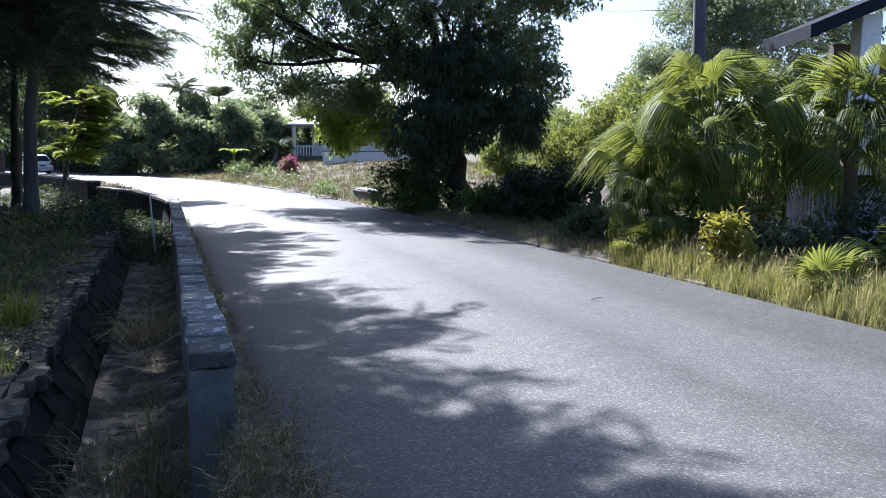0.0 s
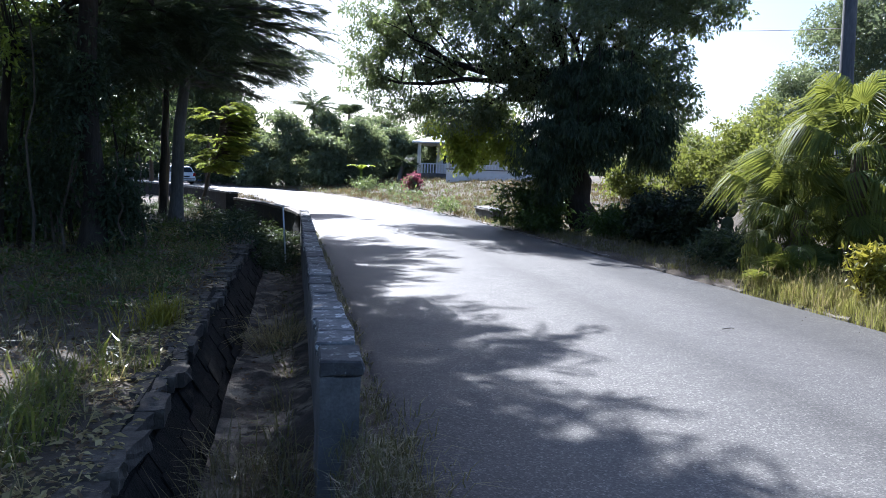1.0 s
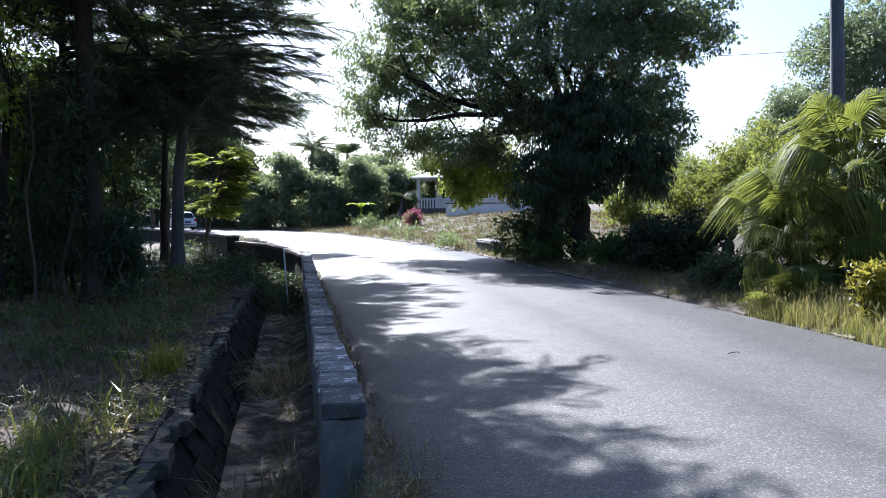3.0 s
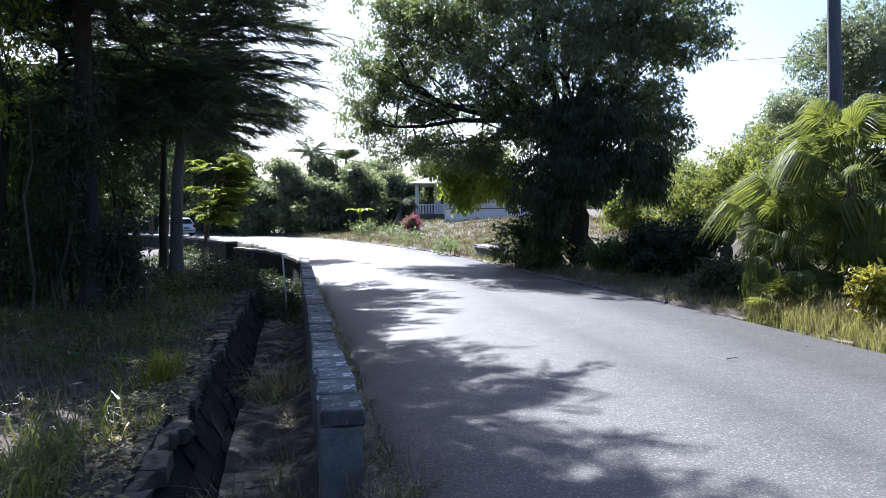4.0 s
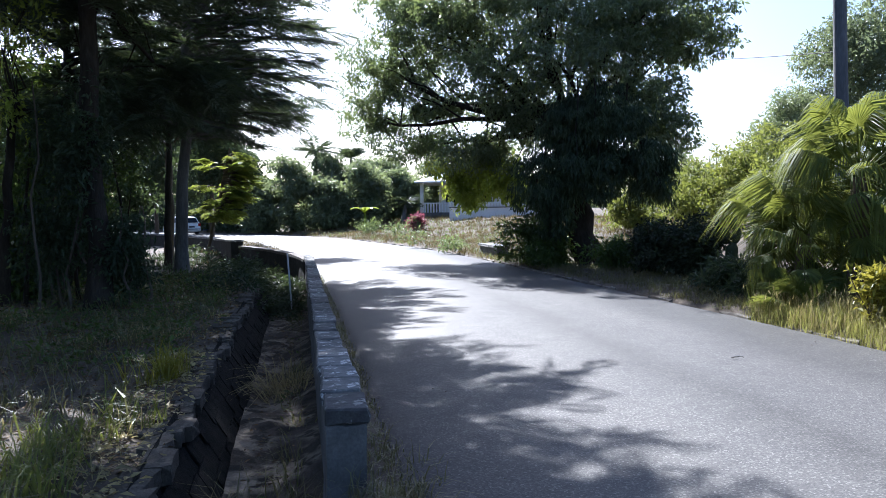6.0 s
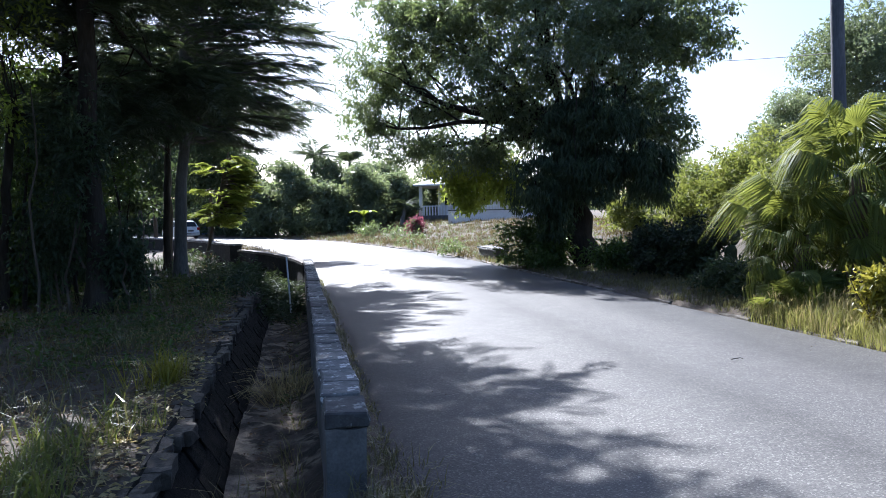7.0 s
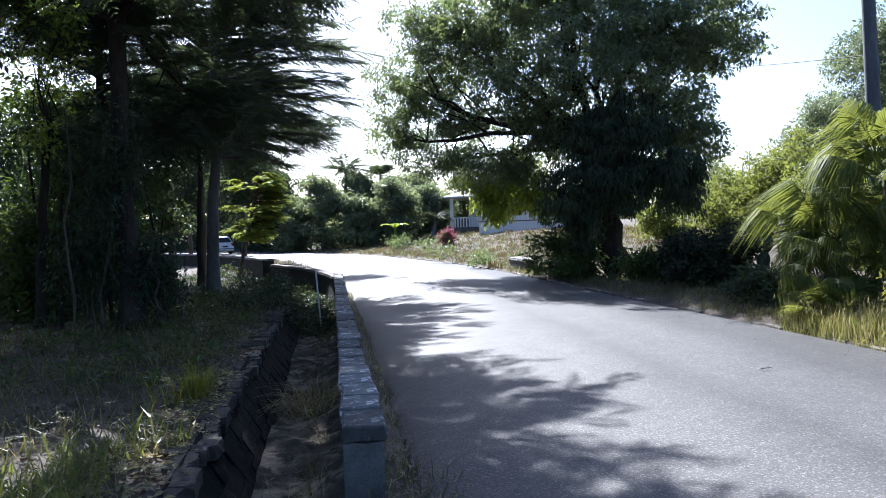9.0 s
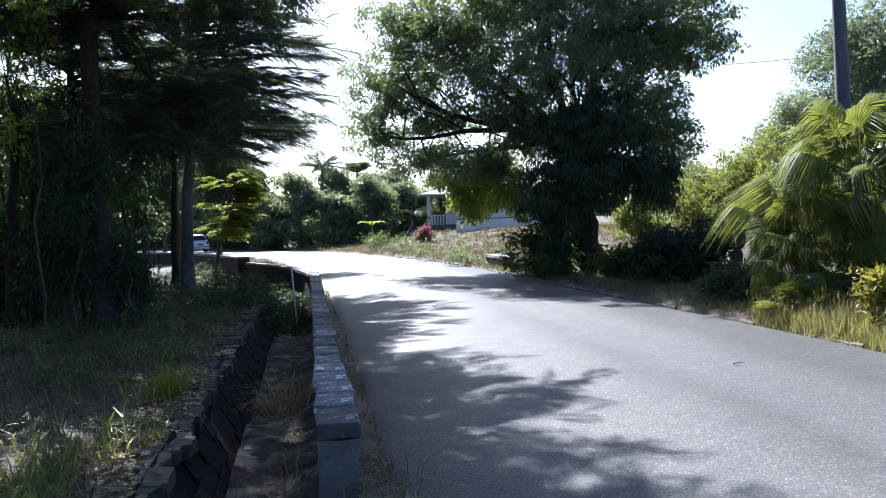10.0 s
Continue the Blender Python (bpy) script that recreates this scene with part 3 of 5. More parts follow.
# ---- trees ----
def tree(name, label, category, base, trunk_r, fork, lobes, mat, bark, rng, count, per, spread, length, width, shell=0.45, hang=0.5, kind="leaf", limbs=True, group="", twigs=5, floor=None):
    """Tapered trunk with limbs to every lobe, and a crown of many small leaves or feathery sprays."""
    bz = land_at(base[0], base[1])
    t = holder(name, label, category, group, at=(base[0], base[1], bz))
    off = np.array([base[0], base[1], bz])
    lb = np.asarray(lobes, float).copy()
    lb[:, :3] -= off
    f = np.asarray(fork, float) - off
    g = Geo()
    pts = bend((0, 0, -0.3), f, 9, 0, 0.04 * trunk_r / 0.2, rng)
    rad = trunk_r * (1 - 0.35 * np.linspace(0, 1, 9))
    rad[0] *= 1.5
    rad[1] *= 1.12
    tube(g, pts, rad, 12)
    crown = Geo()
    if kind == "leaf":
        c = leaf_crown(crown, lb, count, per, spread, length, width, rng, shell, hang, floor)
    else:
        c, d, _ = clumps_in(lb, count, rng, shell)
        dd = unit(np.column_stack([c[:, 0] - f[0], c[:, 1] - f[1], np.zeros(count)])) + rng.normal(0, 0.35, (count, 3)) + np.array([0, 0, 0.15])
        P = np.repeat(c, per, 0) + rng.normal(0, spread * 0.6, (count * per, 3)) * np.array([1, 1, 0.35]) + np.repeat(unit(dd), per, 0) * rng.uniform(-0.9, 0.9, (count * per, 1))
        D = np.repeat(dd, per, 0) + rng.normal(0, 0.4, (count * per, 3))
        sprays(crown, P, D, length * rng.uniform(0.6, 1.25, count * per), 12, width, rng, 0.2)
    if limbs:
        for q in lb:
            a = f + (rng.random() - 0.6) * 0.5 * np.array([0, 0, 1.0]) * min(1.0, f[2] * 0.3)
            mid = bend(a, q[:3], 7, 0.12 * np.linalg.norm(q[:3] - a) * rng.uniform(-0.3, 0.8), 0.12, rng)
            r0 = trunk_r * rng.uniform(0.2, 0.38)
            tube(g, mid, r0 * (1 - 0.75 * np.linspace(0, 1, 7)), 7)
            near_c = c[np.argsort(((c - q[:3]) ** 2).sum(1))[: 40 * twigs: 40]] if len(c) > 40 * twigs else c[:twigs]
            for w in near_c:
                tube(g, bend(mid[rng.integers(3, 7)], w, 5, 0.1, 0.06, rng), r0 * 0.3 * (1 - 0.8 * np.linspace(0, 1, 5)), 5)
    piece("trunk", g, bark, t, smooth=True)
    piece("crown", crown, mat, t)
    return t


R = np.random.default_rng(21)
# great tree over the road
great = tree("broadleaf_tree", "large spreading broadleaf tree with sunlit outer leaves beside the road", "tree", (1.0, 23.8), 0.48, (0.2, 23.9, 4.3),
     [(-5.8, 27.7, 6.9, 2.2, 1.8, 1.7), (-6.5, 27.9, 5.1, 1.4, 1.4, 1.2), (-3.4, 26.4, 8.3, 2.6, 2.2, 1.9), (-0.6, 25.0, 8.8, 3.2, 3.0, 2.2), (2.6, 24.0, 7.8, 2.6, 3.0, 2.0),
      (3.8, 24.6, 7.2, 1.6, 2.0, 1.3), (-5.0, 27.2, 8.7, 1.8, 1.6, 1.5), (2.6, 24.0, 5.2, 1.5, 2.0, 1.4), (-1.6, 24.6, 6.0, 2.0, 2.0, 1.2), (-4.0, 27.2, 5.4, 1.6, 1.4, 0.8), (-0.5, 25.5, 10.6, 3.4, 3.4, 2.0),
      (0.8, 22.8, 6.4, 2.2, 2.0, 1.5), (-2.4, 25.2, 3.7, 1.5, 1.4, 0.9), (-4.7, 27.6, 4.2, 1.4, 1.2, 0.8), (-0.8, 24.6, 4.6, 1.4, 1.4, 0.9), (3.2, 23.6, 4.0, 1.1, 1.4, 0.9)],
     M_TREE, M_DARKBARK, R, 2350, 54, 0.34, 0.15, 0.066, 0.5, 0.6, twigs=6)
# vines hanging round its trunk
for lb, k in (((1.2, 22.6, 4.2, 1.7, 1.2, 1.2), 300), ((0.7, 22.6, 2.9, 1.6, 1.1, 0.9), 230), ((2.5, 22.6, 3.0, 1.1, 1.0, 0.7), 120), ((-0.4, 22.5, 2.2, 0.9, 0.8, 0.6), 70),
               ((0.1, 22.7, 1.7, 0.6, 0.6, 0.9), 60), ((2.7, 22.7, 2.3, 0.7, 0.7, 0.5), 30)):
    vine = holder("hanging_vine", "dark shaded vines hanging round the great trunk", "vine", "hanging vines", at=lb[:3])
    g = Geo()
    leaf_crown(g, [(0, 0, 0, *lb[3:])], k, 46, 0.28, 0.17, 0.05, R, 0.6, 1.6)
    piece("leaves", g, M_SHADE_LEAF, vine)
    for q in range(5):
        g = Geo()
        x, y = R.normal(0, 0.3, 2) * np.array(lb[3:5])
        tube(g, bend((x, y, lb[5]), (x + R.normal(0, 0.2), y, -lb[5]), 6, 0, 0.06, R), np.linspace(0.025, 0.01, 6), 5)
        piece("stem", g, M_DARKBARK, vine)
# low shoots between trunk and road
for lb, k in (((1.9, 21.6, 0.5, 1.0, 0.9, 0.5), 90), ((-0.7, 24.2, 0.8, 1.0, 0.9, 0.9), 130), ((-0.1, 22.9, 0.6, 0.7, 0.8, 0.7), 80)):
    g = Geo()
    leaf_crown(g, [lb], k, 30, 0.3, 0.15, 0.07, R, 0.6, 0.3, floor=0.1)
    tagged(piece("shrub", g, M_THICKET), "leafy dark green shrub at the foot of the great tree", "shrub", "shrubs under the great tree")
# low bough of the great tree, its sunlight put into a brighter leaf colour
g = Geo()
leaf_crown(g, [(-3.4, 27.2, 3.1, 0.9, 0.9, 0.9), (-2.5, 26.6, 3.2, 1.0, 1.0, 1.0), (-1.5, 25.6, 2.7, 1.0, 0.9, 1.0), (-3.0, 26.8, 2.3, 0.7, 0.7, 0.5)], 290, 30, 0.34, 0.17, 0.08, R, 0.75, 0.9)
piece("low_bough", g, M_SUNLIT, great).matrix_parent_inverse = great.matrix_world.inverted()
# slim pale tree with feathery boughs left of the ditch
def plumed_tree(name, label, base, top, trunk_r, levels, reach, favour, mat, bark, rng, frond=1.0, leaflet=0.2, per=30):
    """A slim trunk with long level boughs, each fringed with feathery fronds."""
    bz = land_at(base[0], base[1])
    t = holder(name, label, "tree", at=(base[0], base[1], bz))
    f = np.array([top[0] - base[0], top[1] - base[1], top[2] - bz])
    g, crown = Geo(), Geo()
    pts = bend((0, 0, -0.3), f, 12, 0, 0.03, rng)
    rad = trunk_r * (1 - 0.7 * np.linspace(0, 1, 12))
    rad[0] *= 1.4
    tube(g, pts, rad, 12)
    P, D, L = [], [], []
    for z in levels:
        az = favour + rng.normal(0, 32) if rng.random() < 0.5 else rng.uniform(0, 360)
        length = reach(z) * rng.uniform(0.72, 1.06)
        a = np.array([np.interp(z - bz, pts[:, 2], pts[:, 0]), np.interp(z - bz, pts[:, 2], pts[:, 1]), z - bz])
        way = np.array([math.cos(radians(az)), math.sin(radians(az)), rng.normal(0.03, 0.09)])
        line = bend(a, a + way * length, 9, 0.05 * length, 0.03, rng)
        tube(g, line, np.linspace(0.06, 0.012, 9), 6)
        tt = np.sort(rng.uniform(0.22, 1.0, per))
        at = np.stack([np.interp(tt, np.linspace(0, 1, 9), line[:, q]) for q in range(3)], -1)
        across = np.array([-way[1], way[0], 0.0])
        sgn = np.where(np.arange(per) % 2 == 0, 1.0, -1.0)[:, None]
        P.append(at)
        D.append(way * 0.95 + across * sgn * (1.15 - 0.8 * tt)[:, None] + rng.normal(0, 0.16, (per, 3)) + np.array([0, 0, 0.04]))
        L.append(frond * (1.1 - 0.35 * tt) * rng.uniform(0.7, 1.2, per))
    sprays(crown, np.vstack(P), np.vstack(D), np.concatenate(L), 15, leaflet, rng, 0.26)
    piece("trunk", g, bark, t, smooth=True)
    piece("crown", crown, mat, t)
    return t


plumed_tree("feathery_tree", "slim pale-trunked tree with dark feathery level boughs", (-11.0, 21.3), (-10.4, 21.1, 11.2), 0.2, np.linspace(3.9, 10.9, 118),
            lambda z: float(np.interp(z, (3.7, 5.0, 6.4, 7.2, 8.2, 9.4, 11.0), (2.6, 3.5, 4.5, 4.2, 3.4, 2.6, 1.2))), 27, M_FEATHER, M_PALE_BARK, R, 1.05, 0.19, 20)
# dark heavy tree nearer, crown partly above the picture, shading road and ditch
tree("shade_tree", "dark heavy-trunked shade tree with dense canopy over the ditch", "tree", (-8.75, 13.4), 0.23, (-8.8, 13.4, 6.2),
     [(-9.2, 14.2, 6.4, 2.3, 2.0, 1.3), (-9.8, 15.2, 3.9, 1.8, 1.6, 0.9), (-8.6, 17.2, 4.8, 1.6, 1.6, 0.8), (-6.2, 11.6, 7.4, 2.0, 2.0, 0.9), (-7.2, 15.8, 7.6, 2.0, 1.7, 0.9), (-5.8, 13.8, 6.9, 1.6, 1.2, 0.45), (-5.9, 11.2, 6.8, 1.5, 1.1, 0.45), (-5.4, 12.5, 7.0, 1.2, 1.1, 0.45), (-6.4, 15.0, 7.0, 1.3, 1.2, 0.45), (-5.6, 9.8, 6.9, 1.4, 1.1, 0.45), (-4.7, 10.7, 6.9, 1.1, 0.9, 0.4), (-4.9, 9.0, 6.9, 1.2, 0.9, 0.4), (-4.7, 7.6, 6.9, 1.2, 0.9, 0.4), (-4.3, 11.3, 7.0, 1.0, 0.8, 0.4), (-5.2, 12.1, 7.6, 1.2, 1.1, 0.4), (-5.0, 11.5, 6.5, 0.8, 0.7, 0.3), (-3.6, 10.6, 7.0, 0.6, 0.5, 0.3), (-10.8, 14.5, 6.9, 2.2, 2.2, 0.8), (-11.4, 11.6, 6.8, 2.0, 2.0, 0.8)],
     M_FEATHER, M_DARKBARK, R, 700, 9, 0.2, 0.8, 0.2, 0.6, kind="spray", twigs=4)
tree("shade_tree", "shade tree with feathery boughs reaching over the road edge", "tree", (-8.2, 7.2), 0.24, (-7.6, 7.4, 4.8),
     [(-6.6, 8.2, 6.6, 2.0, 1.6, 0.8), (-8.8, 6.6, 6.8, 2.2, 2.0, 1.0), (-5.6, 7.0, 7.2, 1.6, 1.2, 0.6), (-6.4, 10.2, 6.2, 1.2, 1.0, 0.5)],
     M_FEATHER, M_BARK, R, 150, 9, 0.22, 0.8, 0.2, 0.6, kind="spray", twigs=4)
# Out-of-view tree added only to keep sky light off the near bank
tree("shade_tree", "unseen shade tree added to darken the near bank", "tree", (-7.4, 1.2), 0.26, (-7.2, 1.3, 5.0),
     [(-6.4, 2.2, 6.6, 2.2, 2.2, 0.9), (-8.8, 3.2, 6.2, 2.4, 2.2, 1.2), (-8.0, -0.6, 6.4, 2.6, 2.4, 1.2), (-10.4, 5.4, 6.0, 2.2, 2.2, 1.3), (-5.6, 4.6, 6.9, 1.4, 1.3, 0.6)],
     M_FEATHER, M_BARK, R, 120, 9, 0.24, 0.8, 0.2, 0.6, kind="spray", twigs=4)
# Added behind nearer foliage to throw shade over the ditch end
tree("shade_tree", "dark feathery tree added behind the culvert to cast shade", "tree", (-16.2, 30.6), 0.2, (-16.0, 30.4, 4.6),
     [(-12.4, 32.4, 6.2, 1.7, 1.5, 0.7), (-15.4, 29.6, 7.0, 2.4, 2.0, 1.2), (-18.4, 30.2, 6.6, 2.4, 2.2, 1.3), (-15.2, 27.4, 6.4, 2.0, 1.8, 0.9), (-12.4, 27.0, 7.2, 1.8, 1.6, 0.7)],
     M_FEATHER, M_BARK, R, 380, 9, 0.26, 0.85, 0.22, 0.6, kind="spray", twigs=4)
tree("bright_tree", "small roadside tree with backlit yellow-green leaves", "tree", (-11.0, 13.6), 0.11, (-10.2, 13.2, 3.9),
     [(-9.9, 12.9, 5.0, 0.9, 0.9, 0.7), (-10.5, 13.4, 5.9, 1.0, 0.9, 0.7), (-9.2, 12.6, 5.9, 0.8, 0.7, 0.45), (-10.3, 13.2, 3.7, 0.7, 0.7, 0.5)],
     M_SUNLIT, M_DARKBARK, R, 55, 22, 0.3, 0.15, 0.06, 0.7, 0.4, twigs=5)
# creepers on the heavy trunk
for lb in ((-8.9, 13.1, 2.9, 0.8, 0.7, 1.2), (-9.7, 13.6, 1.3, 0.9, 0.9, 1.1), (-10.3, 14.6, 3.2, 1.2, 1.0, 1.2), (-8.3, 13.6, 1.0, 0.5, 0.5, 0.9)):
    creeper = holder("creeper", "dark creeper leaves clothing the heavy trunk", "creeper", "trunk creepers", at=(lb[0], lb[1], 0))
    g = Geo()
    leaf_crown(g, [(0, 0, lb[2], *lb[3:])], 110, 26, 0.3, 0.12, 0.055, R, 0.7, 0.6, floor=-0.05)
    piece("leaves", g, M_SHADE_LEAF, creeper)
    for q in range(3):
        g = Geo()
        x, y = R.normal(0, 0.25, 2)
        tube(g, bend((x * 2, y, -0.1), (x, y * 1.5, lb[2] + lb[5]), 7, 0, 0.07, R), np.linspace(0.03, 0.012, 7), 5)
        piece("stem", g, M_BARK, creeper)
# thicket behind: thin stems and dim leaves
tx = [(-13.2, 17.0), (-15.5, 21.5), (-12.4, 12.2), (-16.8, 16.2), (-16.6, 25.5), (-19.5, 27.0), (-20.5, 21.0), (-11.0, 10.0)]
for k, (x, y) in enumerate(tx):
    h = R.uniform(5.0, 7.0)
    lob = [(x + R.normal(0, 0.6), y + R.normal(0, 0.6), h * f + 0.4, R.uniform(1.2, 1.9), R.uniform(1.2, 1.9), R.uniform(0.7, 1.2)) for f in (0.3, 0.52, 0.72, 0.92)]
    tree("thicket_tree", "thin-stemmed tree in a dim roadside thicket", "tree", (x, y), 0.09, (x + 0.2, y, 2.2), lob, M_THICKET if k % 3 == 0 else M_SHADE_LEAF, M_DARKBARK, R, 190, 30, 0.4, 0.17, 0.07, 0.7, 0.4, group="thicket trees", twigs=3)
# thin bare stems
for k in range(34):
    x, y = R.uniform(-17, -9), R.uniform(13.5, 25)
    if -0.58 < x / y < -0.36 or -0.68 < x / y < -0.6:
        continue
    z = land_at(x, y)
    st = holder("sapling", "thin dark bare sapling stem in the thicket", "sapling", "thicket saplings", at=(x, y, z))
    g = Geo()
    tube(g, bend((0, 0, -0.1), (R.normal(0, 0.5), R.normal(0, 0.3), R.uniform(2.8, 4.5)), 6, 0, 0.05, R), np.linspace(0.045, 0.015, 6) * R.uniform(0.7, 1.5), 6)
    piece("stem", g, M_DARKBARK, st, smooth=True)
    g = Geo()
    leaf_crown(g, [(0, 0, R.uniform(1.6, 3.4), 0.8, 0.8, 0.8)], 16, 16, 0.3, 0.16, 0.07, R, 0.8, 0.4)
    piece("crown", g, M_THICKET, st)
# light green feathery boughs seen beyond the slim tree
plumed_tree("feathery_tree", "dark feathery tree deep in the roadside thicket", (-12.8, 18.6), (-12.4, 18.4, 10.0), 0.16, np.linspace(4.2, 9.8, 80),
            lambda z: float(np.interp(z, (4, 6, 8, 10), (2.6, 3.4, 3.0, 1.4))), 40, M_FEATHER, M_DARKBARK, R, 1.0, 0.19, 20)
# Tree added behind the slim tree's crown as a shade caster for the bank
plumed_tree("feathery_tree", "dark feathery tree added to shade the bank and ditch end", (-13.6, 25.4), (-13.2, 25.4, 8.6), 0.13, np.linspace(4.6, 8.5, 60),
            lambda z: float(np.interp(z, (4.5, 6, 7.5, 8.6), (2.4, 3.0, 2.6, 1.2))), 10, M_FEATHER, M_DARKBARK, R, 1.0, 0.19, 20)
plumed_tree("feathery_tree", "small bright green feathery tree in sunlight beyond the culvert", (-14.4, 29.9), (-13.1, 29.9, 4.4), 0.09, np.linspace(1.4, 4.1, 56),
            lambda z: float(np.interp(z, (1.5, 2.6, 3.6, 4.4), (0.9, 1.4, 1.3, 0.6))), 20, M_SUNLIT, M_BARK, R, 0.6, 0.17, 14)

# two dark trees inside the bend
for x, y, h in ((-19.8, 42.6, 7.6), (-25.5, 46.8, 8.2)):
    lob = [(x + R.normal(0, 0.5), y + R.normal(0, 0.5), h * f, w, w, 1.3) for f, w in ((0.5, 1.9), (0.68, 2.4), (0.86, 2.0))]
    tree("bend_tree", "dark shade tree standing inside the bend", "tree", (x, y), 0.15, (x + 0.1, y, h * 0.42), lob, M_SHADE_LEAF, M_BARK, R, 330, 28, 0.5, 0.26, 0.11, 0.6, 0.5, group="bend trees", twigs=3)

# woods closing the bend
def woods(name, label, lobes, mat, rng, count, per, spread, length, width, category="trees", floor=None):
    g = Geo()
    leaf_crown(g, lobes, count, per, spread, length, width, rng, 0.55, 0.4, floor)
    return tagged(piece(name, g, mat), label, category, kind="stuff")


lob = []
for x in np.arange(-66, -9, 2.6):
    yb = 70 + abs(x + 25) * (0.22 if x < -25 else 0.5)
    for z in ((1.2, 3.2, 5.4, 7.4) if x < -27 else (1.0, 2.6, 3.8)):
        lob.append((x + R.normal(0, 0.7), yb + R.normal(2, 1.2), z * R.uniform(0.85, 1.1) , 2.2, 2.0, 1.6))
woods("bend_woods", "dark shaded wall of trees beyond the bend", lob, M_SHADE_LEAF, R, 3400, 22, 0.8, 0.42, 0.2, floor=0.1)
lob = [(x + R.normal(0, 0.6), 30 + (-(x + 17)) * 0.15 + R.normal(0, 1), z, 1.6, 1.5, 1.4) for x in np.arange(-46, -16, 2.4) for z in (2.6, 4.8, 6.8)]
woods("left_woods", "deep dim woods behind the thicket", lob, M_SHADE_LEAF, R, 1200, 20, 0.7, 0.34, 0.16, floor=0.0)
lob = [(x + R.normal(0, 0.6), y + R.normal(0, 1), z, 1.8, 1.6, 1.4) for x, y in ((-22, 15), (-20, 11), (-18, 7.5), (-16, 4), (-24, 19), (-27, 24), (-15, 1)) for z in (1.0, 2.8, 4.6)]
woods("left_woods", "deep dim woods at the back of the verge", lob, M_SHADE_LEAF, R, 900, 20, 0.6, 0.3, 0.15, floor=-0.1)

# understory: dim shrubs filling the thicket from the ground up
ur = np.random.default_rng(31)
for k in range(36):
    x, y = ur.uniform(-20, -11.6), ur.uniform(14.5, 28)
    if -0.63 * y < x < -0.34 * y:
        continue
    z = land_at(x, y)
    sh = holder("understory_shrub", "dim shaded shrub under the thicket trees", "shrub", "understory shrubs", at=(x, y, z))
    g = Geo()
    w = ur.uniform(0.8, 1.4)
    leaf_crown(g, [(0, 0, 0.6, w, w, 0.7), (ur.normal(0, 0.3), 0.2, 1.5, w * 0.8, w * 0.8, 0.8)], 60, 24, 0.32, 0.2, 0.09, ur, 0.7, 0.2, floor=0.0)
    piece("leaves", g, M_THICKET if k % 4 == 0 else M_SHADE_LEAF, sh)
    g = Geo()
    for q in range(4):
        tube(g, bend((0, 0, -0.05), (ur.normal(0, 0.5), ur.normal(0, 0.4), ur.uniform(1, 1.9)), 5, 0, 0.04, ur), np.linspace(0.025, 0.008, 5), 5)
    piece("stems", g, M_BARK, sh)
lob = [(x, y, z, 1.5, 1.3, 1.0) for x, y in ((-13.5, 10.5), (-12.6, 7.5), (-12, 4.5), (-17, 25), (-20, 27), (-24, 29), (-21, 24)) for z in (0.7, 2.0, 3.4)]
woods("left_woods", "dense dark undergrowth at the edge of the woods", lob, M_SHADE_LEAF, ur, 700, 22, 0.5, 0.24, 0.11, floor=-0.1)

# far side of the bend: trees draped with creepers
fr = np.random.default_rng(41)
for x, y, h, w in ((-24.6, 62.5, 4.8, 2.1), (-21.6, 62, 6.5, 2.3), (-18.2, 61.5, 4.3, 2.1), (-15.4, 62, 5.3, 2.0), (-13.0, 65, 4.4, 1.8), (-19.6, 67, 6.6, 2.6), (-16.4, 68, 5.4, 2.4), (-28.2, 66, 9.0, 3.0), (-31.6, 68, 9.6, 3.2), (-10.8, 72, 5.4, 2.4), (-16, 74, 6.2, 2.8), (-6.5, 74, 5.6, 2.4)):
    b = land_at(x, y)
    lob = [(x, y, b + h * 0.22, w, w, h * 0.24), (x + 0.3, y, b + h * 0.55, w * 0.9, w * 0.9, h * 0.22), (x - 0.4, y, b + h * 0.82, w * 0.65, w * 0.7, h * 0.16), (x + w * 0.5, y - 0.3, b + h * 0.62, w * 0.5, w * 0.5, h * 0.16)]
    tree("creeper_tree", "leafy tree draped with sunlit creepers past the bend", "tree", (x, y), 0.16, (x, y, b + h * 0.5), lob, M_SHADE_LEAF if h > 8 else M_FARLEAF, M_BARK, fr, 300, 26, 0.5, 0.32, 0.16, 0.6, 0.6, group="trees past the bend", twigs=2, floor=0.05)


def feather_palm(x, y, h, rng, fl=2.2):
    b = land_at(x, y)
    t = holder("coconut_palm", "tall slim feather palm standing above the far trees", "palm", "far palms", at=(x, y, b))
    g = Geo()
    tube(g, bend((0, 0, -0.2), (0.4, 0, h), 9, 0, 0.03, rng), np.linspace(0.2, 0.12, 9), 9)
    piece("trunk", g, M_PALE_BARK, t, smooth=True)
    for k in range(12):
        a = k * 2 * np.pi / 12 + rng.normal(0, 0.2)
        el = rng.uniform(-0.1, 0.9)
        d = np.array([np.cos(a) * np.cos(el), np.sin(a) * np.cos(el), np.sin(el)])
        g = Geo()
        sprays(g, np.array([[0.4, 0, h]]), d[None], np.array([fl * rng.uniform(0.8, 1.15)]), 30, 0.7, rng, 0.13)
        tt = np.linspace(0, 1, 6)[:, None]
        tube(g, np.array([0.4, 0, h]) + d * fl * tt - np.array([0, 0, 1.0]) * tt ** 2 * fl * 0.28, np.linspace(0.03, 0.008, 6), 5)
        piece("frond", g, M_FEATHER, t)


feather_palm(-21.6, 67.5, 6.6, fr, 2.6)
feather_palm(-19.0, 70, 5.6, fr, 2.2)
feather_palm(-12.0, 60.5, 1.6, fr, 1.3)

